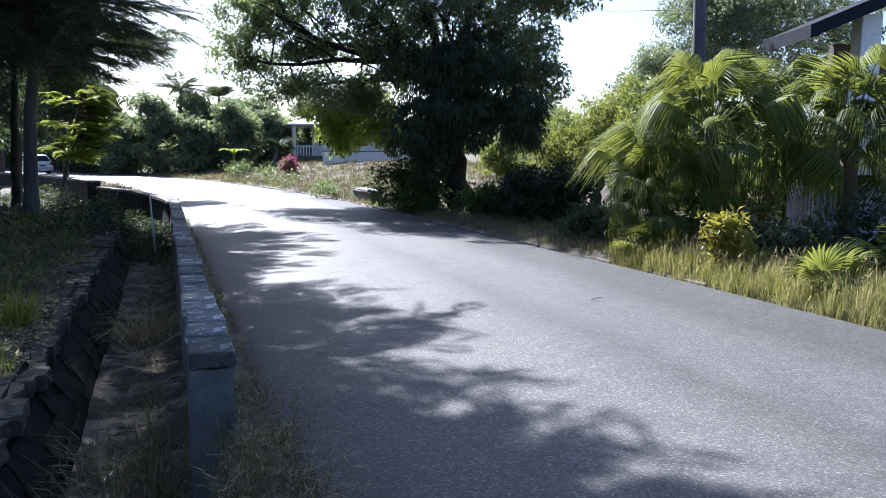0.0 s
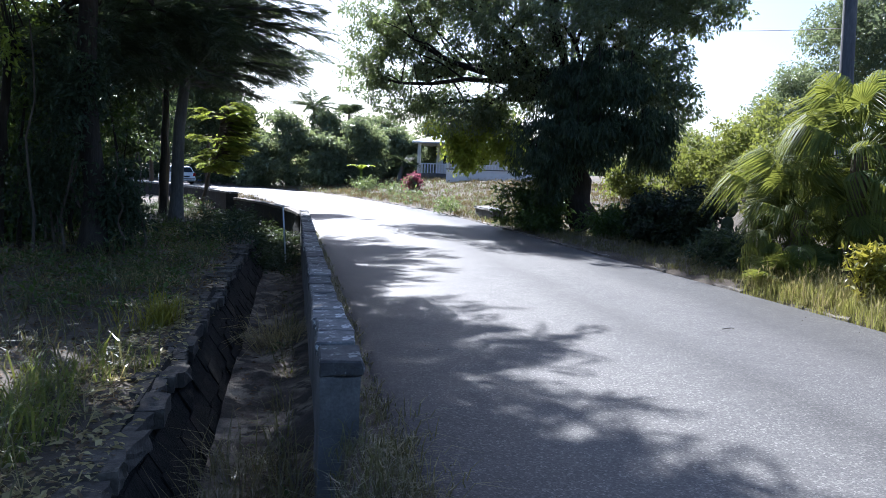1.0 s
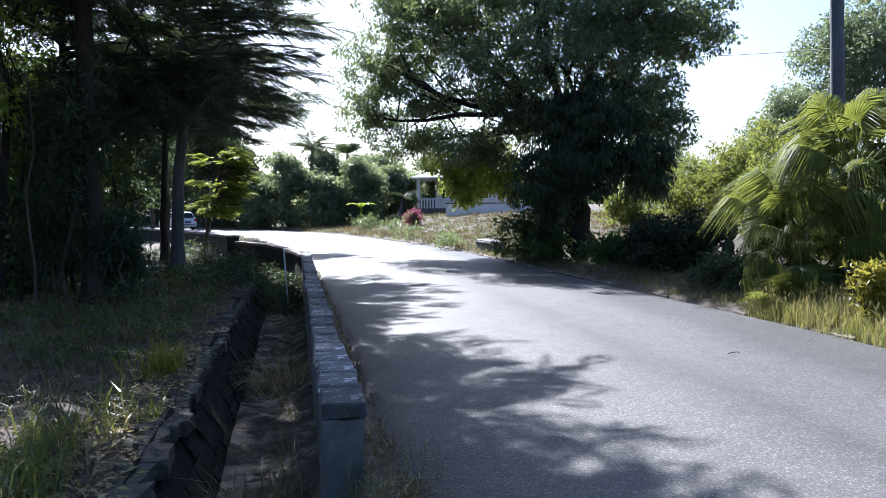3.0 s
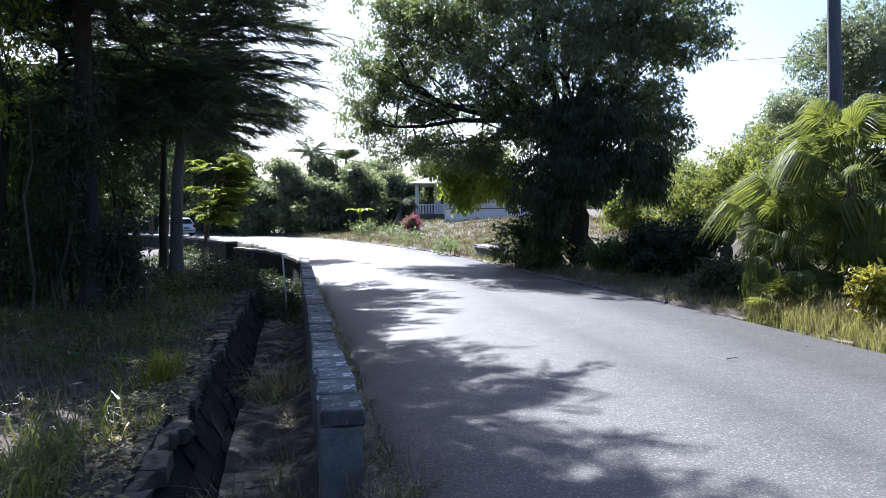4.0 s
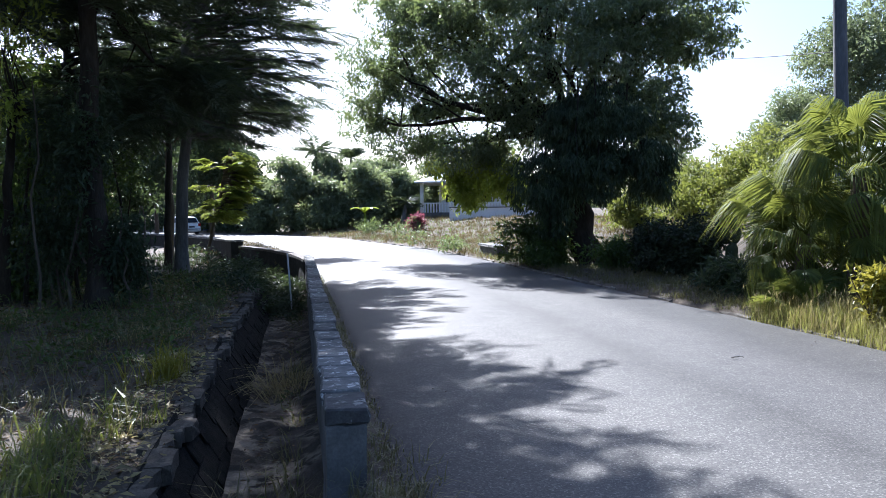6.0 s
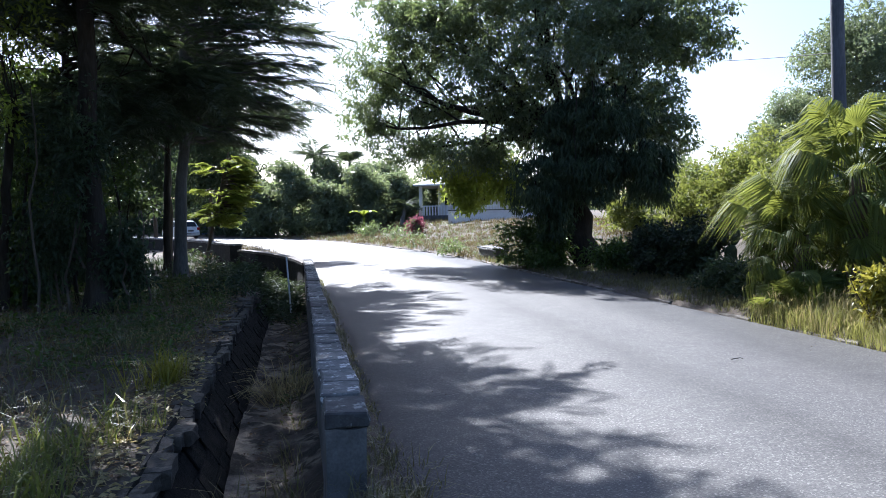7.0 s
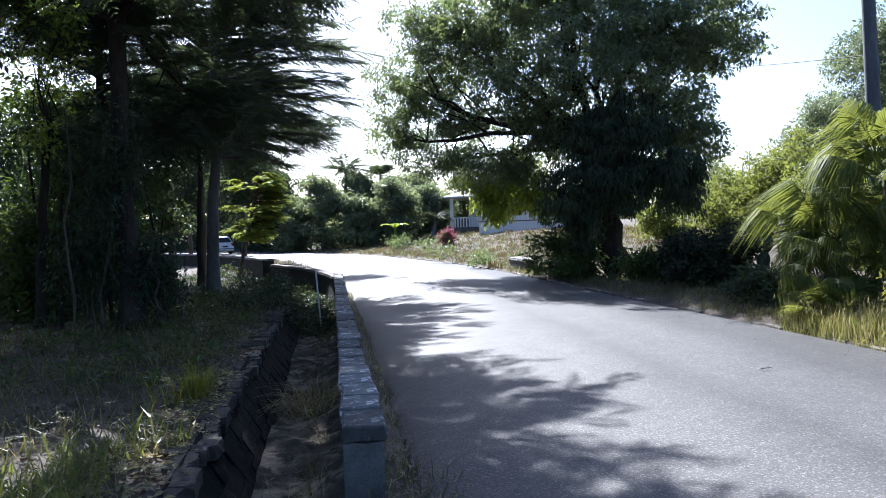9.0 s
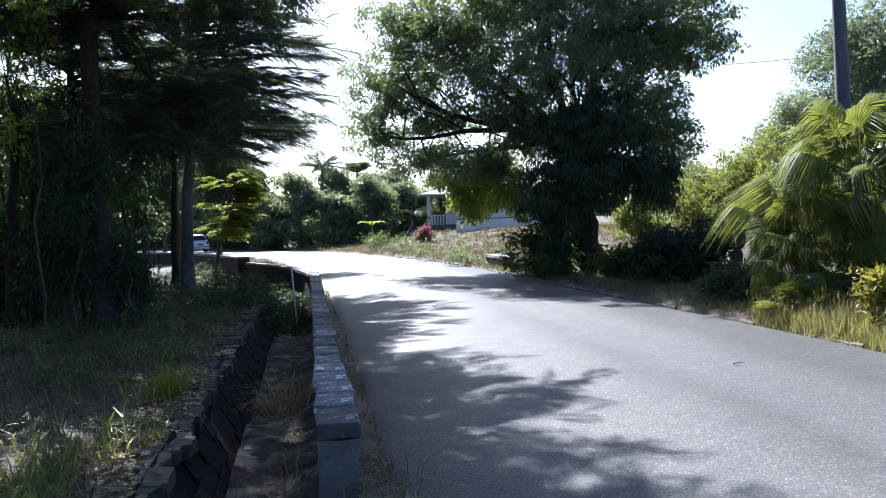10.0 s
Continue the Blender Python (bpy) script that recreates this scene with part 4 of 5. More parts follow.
# banana plant
ban = holder("banana_plant", "banana plant with broad sunlit yellow-green leaves", "plant", at=(-14.2, 57.0, land_at(-14.2, 57.0)))
g = Geo()
tube(g, bend((0, 0, -0.1), (0.05, 0, 1.3), 5), np.linspace(0.14, 0.09, 5), 8)
piece("stem", g, M_SUNLIT, ban)
for k in range(8):
    a = k * 0.8 + fr.normal(0, 0.2)
    d = np.array([np.cos(a), np.sin(a), 0])
    sd = np.array([-d[1], d[0], 0])
    t = np.linspace(0, 1, 8)
    mid = np.array([0, 0, 1.25]) + d * (t * 1.1)[:, None] + np.array([0, 0, 1.0]) * (1.3 * t - 1.0 * t ** 2)[:, None]
    wd = 0.28 * np.sin(np.pi * (0.08 + 0.9 * t))
    v = np.stack([mid - sd * wd[:, None] + np.array([0, 0, 0.06]), mid, mid + sd * wd[:, None] + np.array([0, 0, 0.06])], 1)
    i, j = np.meshgrid(np.arange(7), np.arange(2), indexing="ij")
    g = Geo()
    g.add(v.reshape(-1, 3), np.stack([i * 3 + j, i * 3 + j + 1, i * 3 + j + 4, i * 3 + j + 3], -1).reshape(-1, 4))
    piece("leaf", g, M_SUNLIT, ban)

# pink bougainvillea
bg = holder("bougainvillea", "pink flowering bougainvillea bush in the dry field", "bush", at=(-9.15, 51, land_at(-9.15, 51)))
g = Geo()
leaf_crown(g, [(0, 0, 0.5, 0.8, 0.6, 0.45), (0.2, 0, 0.85, 0.5, 0.5, 0.3)], 60, 18, 0.26, 0.14, 0.1, fr, 0.6, 0.0, floor=0.05)
piece("flowers", g, M_PINK, bg)
g = Geo()
leaf_crown(g, [(0, 0, 0.5, 0.9, 0.7, 0.5)], 46, 16, 0.2, 0.13, 0.08, fr, 0.8, 0.0, floor=0.03)
piece("leaves", g, M_TREE, bg)

# far woods all round the horizon
lob = []
for k in range(150):
    a = radians(fr.uniform(-75, 80))
    d = fr.uniform(105, 150)
    hh = fr.uniform(4, 8) * (1.25 if a > 0 else 1.0)
    lob.append((d * math.sin(a), d * math.cos(a), hh * 0.55, fr.uniform(4, 7), 4, hh * 0.6))
woods("far_woods", "hazy olive band of distant trees", lob, M_FARLEAF, fr, 2600, 20, 2.0, 1.1, 0.6, floor=0.2)
lob = []
for k in range(160):
    a = radians(fr.uniform(80, 285))
    d = fr.uniform(45, 80)
    lob.append((d * math.sin(a), d * math.cos(a), 2.6, fr.uniform(3, 5), 3.5, 3.2))
woods("far_woods", "woods behind the viewer closing the place", lob, M_FARLEAF, fr, 1600, 14, 1.6, 1.0, 0.6, floor=0.2)
# thin spires on the ridge
for k in range(9):
    x, y = 17 + k * 1.5 + fr.normal(0, 0.8), 100 + fr.normal(0, 3)
    h = fr.uniform(7.2, 9.6)
    t = holder("casuarina", "thin wispy casuarina on the distant ridge", "tree", "ridge trees", at=(x, y, 0.3))
    g = Geo()
    tube(g, bend((0, 0, 0), (0.1, 0, h), 5), np.linspace(0.12, 0.02, 5), 5)
    piece("trunk", g, M_BARK, t)
    g = Geo()
    leaf_crown(g, [(0, 0, h * 0.8, 0.5, 0.5, h * 0.22), (0, 0, h * 0.5, 0.8, 0.8, h * 0.25)], 26, 12, 0.35, 0.6, 0.1, fr, 0.7, -0.6)
    piece("crown", g, M_FARLEAF, t)

# ---- far house ----
M_CREAM = surface("cream_paint", [(0.3, (0.62, 0.58, 0.5)), (0.7, (0.74, 0.7, 0.62))], 1.2, 40, 0.8, 0.15, 0.005)
M_ZINC = surface("pale_metal_roof", [(0.3, (0.45, 0.47, 0.48)), (0.7, (0.6, 0.62, 0.63))], 1.0, 30, 0.5, 0.1, 0.005)
M_WHITE = surface("white_paint", [(0.3, (0.68, 0.68, 0.68)), (0.7, (0.8, 0.8, 0.79))], 1.5, 40, 0.7, 0.12, 0.004, spots=(2.0, 0.66, (0.5, 0.48, 0.44)))
# White wall's bluish shade put into the render colour
M_SHADED_WALL = surface("shaded_white_render", [(0.3, (0.24, 0.24, 0.3)), (0.7, (0.34, 0.34, 0.41))], 1.4, 40, 0.85, 0.15, 0.005, spots=(1.8, 0.62, (0.2, 0.19, 0.22)))
M_DARKROOF = surface("dark_roof", [(0.3, (0.014, 0.016, 0.022)), (0.7, (0.026, 0.029, 0.038))], 1.5, 30, 0.95, 0.4, 0.01, spec=0.1)
M_GLASS, gnt, gp = base_material("window_glass")
gp.inputs["Base Color"].default_value = (0.02, 0.025, 0.03, 1)
gp.inputs["Roughness"].default_value = 0.08


def hip_roof(lo, hi, z, rise, over, thick):
    bm = bmesh.new()
    x0, y0, x1, y1 = lo[0] - over, lo[1] - over, hi[0] + over, hi[1] + over
    half = min(x1 - x0, y1 - y0) / 2
    if x1 - x0 > y1 - y0:
        rg = [((x0 + half), (y0 + y1) / 2), ((x1 - half), (y0 + y1) / 2)]
    else:
        rg = [((x0 + x1) / 2, y0 + half), ((x0 + x1) / 2, y1 - half)]
    low = [bm.verts.new((x, y, z)) for x, y in ((x0, y0), (x1, y0), (x1, y1), (x0, y1))]
    eave = [bm.verts.new((v.co.x, v.co.y, z + thick)) for v in low]
    top = [bm.verts.new((x, y, z + thick + rise)) for x, y in rg]
    bm.faces.new(low[::-1])
    for k in range(4):
        bm.faces.new((low[k], low[(k + 1) % 4], eave[(k + 1) % 4], eave[k]))
    if x1 - x0 > y1 - y0:
        for f in ((eave[0], eave[1], top[1], top[0]), (eave[1], eave[2], top[1]), (eave[2], eave[3], top[0], top[1]), (eave[3], eave[0], top[0])):
            bm.faces.new(f)
    else:
        for f in ((eave[0], eave[1], top[0]), (eave[1], eave[2], top[1], top[0]), (eave[2], eave[3], top[1]), (eave[3], eave[0], top[0], top[1])):
            bm.faces.new(f)
    return bm


hz = land_at(-8, 63)
fh = holder("house", "small cream house with pale metal roof and white balustrade", "house", at=(0, 0, 0))
part("wall", box_bm((-9.6, 64.6, hz - 0.4), (-1.5, 71, 4.1)), M_CREAM, fh)
part("veranda_floor", box_bm((-11.0, 62.8, hz - 0.4), (-1.5, 64.58, hz + 0.35)), M_CONCRETE, fh)
part("roof", hip_roof((-11.0, 62.8), (-1.5, 71), 4.05, 1.5, 0.35, 0.12), M_ZINC, fh)
for x in (-10.8, -8.4, -6.0, -3.6, -1.7):
    part("column", box_bm((x - 0.13, 62.85, hz + 0.35), (x + 0.13, 63.1, 4.05), 0.015), M_CREAM, fh)
for x in np.arange(-10.55, -1.9, 0.24):
    part("baluster", box_bm((x - 0.05, 62.92, hz + 0.35), (x + 0.05, 63.02, hz + 1.08)), M_WHITE, fh)
part("handrail", box_bm((-10.66, 62.88, hz + 1.08), (-1.84, 63.06, hz + 1.16)), M_WHITE, fh)
for x in (-8.6, -5.6, -3.0):
    w = part("window", box_bm((x - 0.5, 64.5, hz + 1.1), (x + 0.5, 64.62, hz + 2.3)), M_WHITE, fh)
    part("pane", box_bm((x - 0.43, 64.47, hz + 1.17), (x + 0.43, 64.52, hz + 2.23)), M_GLASS, w)
gw = holder("garden_wall", "white painted garden wall before the far house", "wall", at=(0, 0, 0))
gz = land_at(-5, 56)
part("wall_body", box_bm((-7.6, 56.0, gz - 0.3), (-1.0, 56.2, gz + 0.75), 0.01), M_WHITE, gw)
part("coping", box_bm((-7.65, 55.95, gz + 0.75), (-0.95, 56.25, gz + 0.82), 0.01), M_CONCRETE, gw)
M_BLUE = surface("blue_plastic", [(0.3, (0.03, 0.08, 0.35)), (0.7, (0.05, 0.13, 0.48))], 2, 30, 0.45, 0.1, 0.003)


def drum(x, y, label):
    t = holder("plastic_drum", label, "drum", at=(x, y, land_at(x, y)))
    g = Geo()
    z = np.array([0, 0.02, 0.28, 0.3, 0.33, 0.58, 0.6, 0.63, 0.86, 0.9])
    r = np.array([0.27, 0.29, 0.29, 0.31, 0.29, 0.29, 0.31, 0.29, 0.29, 0.25])
    tube(g, np.column_stack([0 * z, 0 * z, z]), r, 20)
    piece("barrel", g, M_BLUE, t, smooth=True)
    part("lid", box_bm((-0.06, -0.06, 0.9), (0.06, 0.06, 0.93), 0.01), M_BLUE, t)


drum(-33.0, 70.2, "blue plastic drum in the shade past the bend")
# white marker stones at the outside of the bend
for k, (x, y) in enumerate(((-25.2, 66.0), (-24.2, 65.6), (-27.0, 67.2))):
    t = holder("marker_post", "short white marker post at the outside of the bend", "post", "marker posts", at=(x, y, land_at(x, y)))
    part("post", box_bm((-0.07, -0.07, -0.1), (0.07, 0.07, 0.62), 0.02), M_WHITE, t)

# low concrete headwall at the far road edge
hw = holder("culvert_headwall", "low grey concrete headwall at the road edge", "wall", at=(-2.3, 28.6, land_at(-2.3, 28.6)), turn=20)
part("wall_body", rough_block((-0.2, -1.3, -0.2), (0.2, 1.2, 0.34), 0, 0.012, fr, 3), M_CONCRETE, hw)
part("cap", rough_block((-0.26, -1.35, 0.345), (0.26, 1.25, 0.42), 0, 0.008, fr, 2), M_CAP, hw)

# ---- right of the road ----
rv = np.random.default_rng(51)
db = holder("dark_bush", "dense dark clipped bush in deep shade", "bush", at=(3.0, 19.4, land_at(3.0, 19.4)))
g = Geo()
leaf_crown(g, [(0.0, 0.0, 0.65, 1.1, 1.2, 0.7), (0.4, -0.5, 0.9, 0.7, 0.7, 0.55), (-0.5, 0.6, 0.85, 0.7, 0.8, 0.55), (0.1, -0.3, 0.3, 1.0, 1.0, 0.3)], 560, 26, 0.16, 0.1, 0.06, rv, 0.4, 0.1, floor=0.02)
piece("leaves", g, M_SHADED_BUSH, db)
g = Geo()
for q in range(7):
    tube(g, bend((0, 0, -0.05), (rv.normal(0, 0.5), rv.normal(0, 0.5), 1.0), 4, 0, 0.03, rv), np.linspace(0.03, 0.012, 4), 5)
piece("stems", g, M_BARK, db)
cz = land_at(4.05, 18.6)
pc = holder("prickly_pear", "dark prickly pear beside the clipped bush", "cactus", at=(4.05, 18.6, cz))
for k, (x, z, r, tl) in enumerate(((0, 0.25, 0.2, 0), (0.05, 0.62, 0.2, 8), (-0.1, 0.98, 0.18, -14), (0.16, 1.0, 0.19, 20), (0.1, 1.3, 0.15, 5))):
    bm = bmesh.new()
    bmesh.ops.create_icosphere(bm, subdivisions=2, radius=1.0, matrix=pose(x, 0.02 * k, z, 0, tl, 10 * k) @ Matrix.Diagonal((r * 0.8, 0.045, r * 1.15, 1)))
    part("pad", bm, M_SHADED_BUSH, pc, smooth=True)

# sunlit mass of shrubs behind the palms
for k, (x, y, h, w) in enumerate(((5.2, 30.0, 2.4, 1.6), (7.2, 29.0, 3.0, 1.8), (9.4, 28.0, 3.4, 1.9), (6.8, 24.0, 2.5, 1.5), (8.6, 22.5, 3.0, 1.6), (5.8, 34.5, 2.6, 1.8), (3.4, 33.5, 1.7, 1.4), (7.0, 20.0, 2.2, 1.3), (8.6, 18.2, 2.8, 1.5), (9, 35, 4.0, 2.2))):
    b = land_at(x, y)
    lob = [(x, y, b + h * 0.35, w, w, h * 0.36), (x + rv.normal(0, 0.4), y, b + h * 0.75, w * 0.7, w * 0.7, h * 0.26), (x - w * 0.5, y - 0.2, b + h * 0.55, w * 0.5, w * 0.6, h * 0.25)]
    tree("sunny_shrub", "tall yellow-green shrub in full sunlight", "shrub", (x, y), 0.07, (x, y, b + h * 0.4), lob, M_LIME, M_BARK, rv, 170, 26, 0.32, 0.16, 0.08, 0.55, 0.3, group="sunny shrubs", twigs=3, floor=0.05)
# tall olive trees behind
tree("tall_tree", "tall olive-leaved tree behind the utility pole", "tree", (14.0, 41.0), 0.3, (14.0, 41, 5),
     [(14.4, 41, 8.9, 2.5, 2.4, 1.6), (15.6, 42, 10.2, 3.0, 2.6, 1.9), (12.9, 40.5, 6.6, 1.9, 2.0, 1.4), (16.5, 41, 7.4, 3.0, 2.6, 2.2), (11.6, 40, 4.6, 1.8, 1.8, 1.8), (19, 43, 10, 3, 3, 2.2), (22, 43, 8.6, 3, 3, 2.6)],
     M_FARLEAF, M_BARK, rv, 1500, 36, 0.42, 0.19, 0.09, 0.4, 0.5, twigs=4)
tree("tall_tree", "slender olive-leaved tree behind sunlit shrubs", "tree", (10.2, 38.0), 0.16, (10.2, 38, 3),
     [(10.2, 38, 5.2, 1.3, 1.3, 1.1), (9.6, 38, 3.8, 1.4, 1.3, 1.2), (11, 38.4, 6.3, 1.2, 1.1, 1.0)], M_FARLEAF, M_BARK, rv, 260, 30, 0.4, 0.18, 0.08, 0.5, 0.5, twigs=3)

# utility pole and wires
up = holder("utility_pole", "weathered grey wooden utility pole", "pole", at=(7.76, 22.0, land_at(7.76, 22.0)))
g = Geo()
tube(g, bend((0, 0, -0.5), (-0.32, 0.0, 11.2), 10), np.linspace(0.2, 0.15, 10), 14)
piece("shaft", g, M_POLE, up, smooth=True)
part("crossarm", box_bm((-1.2, -0.22, 10.4), (0.6, -0.1, 10.52), 0.01), M_BARK, up)
for x in (-1.1, -0.6, 0.5):
    part("insulator", box_bm((x - 0.03, -0.2, 10.52), (x + 0.03, -0.13, 10.66), 0.012), M_WHITE, up)
copy_thing(up, pose(1.1, 45.0, land_at(1.1, 45.0) - 0.4))
M_WIRE, wnt, wp = base_material("wire")
wp.inputs["Base Color"].default_value = (0.03, 0.03, 0.03, 1)
wp.inputs["Roughness"].default_value = 0.6
for z0, z1 in ((10.6, 5.9), (10.9, 10.6)):
    g = Geo()
    tube(g, bend((0.9, 45.0, z0), (7.5, 22.0, z1), 24, -0.3), np.full(24, 0.012), 5)
    tagged(piece("overhead_wire", g, M_WIRE), "thin dark overhead wire sagging across the sky", "wire", "overhead wires")


# ---- fan palms ----
def fan_leaf(rng, stalk, blade, droop, n=40, spread=220):
    """Stalk along +y, then a pleated fan of narrow drooping segments."""
    g = Geo()
    t = np.linspace(0, 1, 5)
    tube(g, np.column_stack([0 * t, stalk * t, -0.1 * stalk * t ** 2]), np.linspace(0.016, 0.009, 5), 5)
    hub = np.array([0, stalk, -0.1 * stalk])
    for k in range(n):
        a = radians(-spread / 2 + spread * k / (n - 1) + rng.normal(0, 1.2))
        d = np.array([math.sin(a), math.cos(a), 0])
        sd = np.array([math.cos(a), -math.sin(a), 0])
        L = blade * (0.78 + 0.22 * math.cos(a)) * rng.uniform(0.9, 1.06)
        r = np.array([0.02, 0.3, 0.6, 0.8, 1.0])
        wid = np.array([0.006, 0.5, 0.62, 0.34, 0.02]) * blade * radians(spread) / n * 0.4
        z = -0.18 * abs(math.sin(a)) * r - droop * rng.uniform(0.7, 1.3) * np.clip(r - 0.5, 0, 1) ** 1.6 * 2.2
        mid = hub + d * (L * r * (1 - 0.35 * droop * np.clip(r - 0.6, 0, 1)))[:, None] + np.array([0, 0, 1.0]) * (z * L)[:, None]
        lift = np.array([0, 0, 1.0]) * (wid * 0.45)[:, None]
        v = np.stack([mid - sd * wid[:, None] + lift, mid - lift * 0.3, mid + sd * wid[:, None] + lift], 1)
        i, j = np.meshgrid(np.arange(4), np.arange(2), indexing="ij")
        g.add(v.reshape(-1, 3), np.stack([i * 3 + j, i * 3 + j + 1, i * 3 + j + 4, i * 3 + j + 3], -1).reshape(-1, 4))
    return g.mesh("frond", M_PALM)


pr_ = np.random.default_rng(61)
FANS = [fan_leaf(pr_, s, b, d, 28) for s, b, d in ((1.0, 0.6, 1.7), (1.25, 0.58, 2.2), (0.95, 0.66, 1.3), (1.3, 0.62, 2.4), (0.75, 0.56, 1.0), (1.1, 0.6, 1.9))]
SMALL_FANS = [fan_leaf(pr_, s, b, d, 22, 210) for s, b, d in ((0.4, 0.5, 0.3), (0.5, 0.55, 0.45), (0.35, 0.45, 0.2))]
M_FIBRE = surface("palm_fibre", [(0.3, (0.06, 0.045, 0.03)), (0.7, (0.15, 0.11, 0.07))], 6, 40, 0.95, 0.8, 0.02, stretch=(1, 1, 0.4))


def fan_palm(x, y, h, count, label, fans, rng, scale=1.0, lo=-52, hi=75, lean=(0, 0), group=""):
    b = land_at(x, y)
    t = holder("fan_palm", label, "palm", group, at=(x, y, b))
    if h > 0.25:
        g = Geo()
        tube(g, bend((0, 0, -0.15), (lean[0], lean[1], h), 8, 0, 0.015, rng), np.linspace(0.17, 0.13, 8) * min(1, 0.4 + h / 2), 10)
        piece("trunk", g, M_FIBRE, t, smooth=True)
    for k in range(count):
        az = k * 137.5 + rng.normal(0, 12)
        el = lo + (hi - lo) * ((k + 0.5) / count) ** 0.8 + rng.normal(0, 13)
        ob = new("frond", fans[k % len(fans)])
        ob.parent = t
        sc = scale * rng.uniform(0.68, 1.15)
        ob.matrix_basis = Matrix.Translation((lean[0], lean[1], h - 0.05 + 0.12 * rng.random())) @ pose(0, 0, 0, 0, 0, az) @ pose(0, 0, 0, el, rng.normal(0, 14), 0) @ Matrix.Scale(sc, 4)
    return t


fan_palm(4.75, 12.7, 2.15, 52, "large fan palm with glossy drooping sunlit fronds", FANS, pr_, 0.86, -44)
fan_palm(7.0, 12.5, 2.1, 62, "large fan palm with shaded fronds against the shaded house", FANS, pr_, 0.92, -42)
fan_palm(5.8, 14.4, 2.5, 40, "fan palm rising behind its neighbours", FANS, pr_, 0.86)
fan_palm(4.1, 13.6, 0.7, 36, "low fan palm in the shade of the clump", FANS, pr_, 0.75)
fan_palm(4.0, 13.0, 1.2, 34, "half-grown fan palm at the sunlit edge of the clump", FANS, pr_, 0.75)
fan_palm(3.75, 12.3, 0.12, 12, "young ground-hugging fan palm under the clump", SMALL_FANS, pr_, 0.85, 5, 60, group="young palms")
fan_palm(4.95, 8.9, 0.08, 13, "small bright fan palm standing in the verge grass", SMALL_FANS, pr_, 0.78, 15, 75, group="young palms")
fan_palm(6.6, 9.6, 0.1, 11, "young fan palm in shade before the white wall", SMALL_FANS, pr_, 1.2, 10, 65, group="young palms")

# yellow-leaved shrub
ys = holder("croton_shrub", "yellow-leaved shrub glowing before the palms", "shrub", at=(4.2, 10.5, land_at(4.2, 10.5)))
g = Geo()
leaf_crown(g, [(0.0, 0, 0.75, 0.27, 0.25, 0.25), (0.1, 0, 0.45, 0.33, 0.3, 0.32), (0.28, -0.1, 0.26, 0.33, 0.28, 0.2)], 170, 13, 0.14, 0.11, 0.045, rv, 0.6, 0.1, floor=0.02)
piece("leaves", g, M_YELLOW, ys)
g = Geo()
for q in range(6):
    tube(g, bend((0, 0, -0.04), (rv.normal(0, 0.2), rv.normal(0, 0.15), 0.85), 4, 0, 0.02, rv), np.linspace(0.014, 0.006, 4), 5)
piece("stems", g, M_BARK, ys)
g = Geo()
leaf_crown(g, [(5.4, 11.2, 0.4, 1.0, 0.5, 0.45), (7.4, 11.4, 0.7, 1.4, 0.7, 0.7), (3.4, 15.5, 0.4, 0.8, 1.2, 0.4), (6.8, 10.2, 0.3, 0.8, 0.5, 0.3)], 260, 16, 0.22, 0.17, 0.06, rv, 0.7, 0.0, floor=0.05)
tagged(piece("undergrowth", g, M_SHADE_LEAF), "dark leafy undergrowth beneath the palms", "undergrowth", kind="stuff")

# ---- house behind the palms ----
nh = holder("house", "shaded white house with white veranda columns and dark gable roof", "house", at=(0, 0, 0))
part("lower_wall", box_bm((7.25, 14.0, -0.3), (16, 14.2, 1.25), 0.01), M_SHADED_WALL, nh)
part("side_wall", box_bm((7.25, 14.21, -0.3), (7.45, 15.19, 1.25)), M_SHADED_WALL, nh)
part("veranda_floor", box_bm((7.46, 14.21, -0.3), (16, 15.19, 0.45)), M_CONCRETE, nh)
# Dark interior shade behind the columns is put into this wall's colour
part("back_wall", box_bm((8.0, 15.2, 0.46), (16, 15.4, 4.0)), M_BARK, nh, "veranda back wall coloured dark for the unlit interior")
for x in (8.03, 12.0, 15.6):
    part("column", box_bm((x - 0.19, 13.92, 1.26), (x + 0.19, 14.28, 4.1 + 0.41 * (x - 7.4)), 0.02), M_WHITE, nh)
for sgn, x0 in ((1, 6.75), (-1, 18.25)):
    bm = bmesh.new()
    prof = [(x0, 3.86), (12.5, 6.32), (12.5, 6.56), (x0, 4.1)]
    ends = [[bm.verts.new((x, y, z)) for x, z in prof] for y in (13.6, 15.6)]
    bm.faces.new(ends[0])
    bm.faces.new(ends[1][::-1])
    for k in range(4):
        bm.faces.new((ends[0][(k + 1) % 4], ends[0][k], ends[1][k], ends[1][(k + 1) % 4]))
    bmesh.ops.recalc_face_normals(bm, faces=bm.faces[:])
    part("roof_slope", bm, M_DARKROOF, nh)
w = part("window", box_bm((9.2, 15.12, 1.5), (10.6, 15.19, 2.9)), M_WHITE, nh)
part("pane", box_bm((9.28, 15.09, 1.58), (10.52, 15.12, 2.82)), M_GLASS, w)


# ---- grass, weeds, litter ----
gr = np.random.default_rng(71)


def tufts(g, xy, per, height, spread, lean, width, rng):
    n = len(xy)
    z = land(xy[:, 0], xy[:, 1])
    base = np.column_stack([xy, z - 0.01])
    hh = height * rng.uniform(0.5, 1.25, n)
    P = np.repeat(base, per, 0)
    P[:, :2] += rng.normal(0, spread, (n * per, 2))
    H = np.repeat(hh, per) * rng.uniform(0.45, 1.1, n * per)
    return blades(g, P, H, width * rng.uniform(0.6, 1.3, n * per), np.full(n * per, lean), rng)


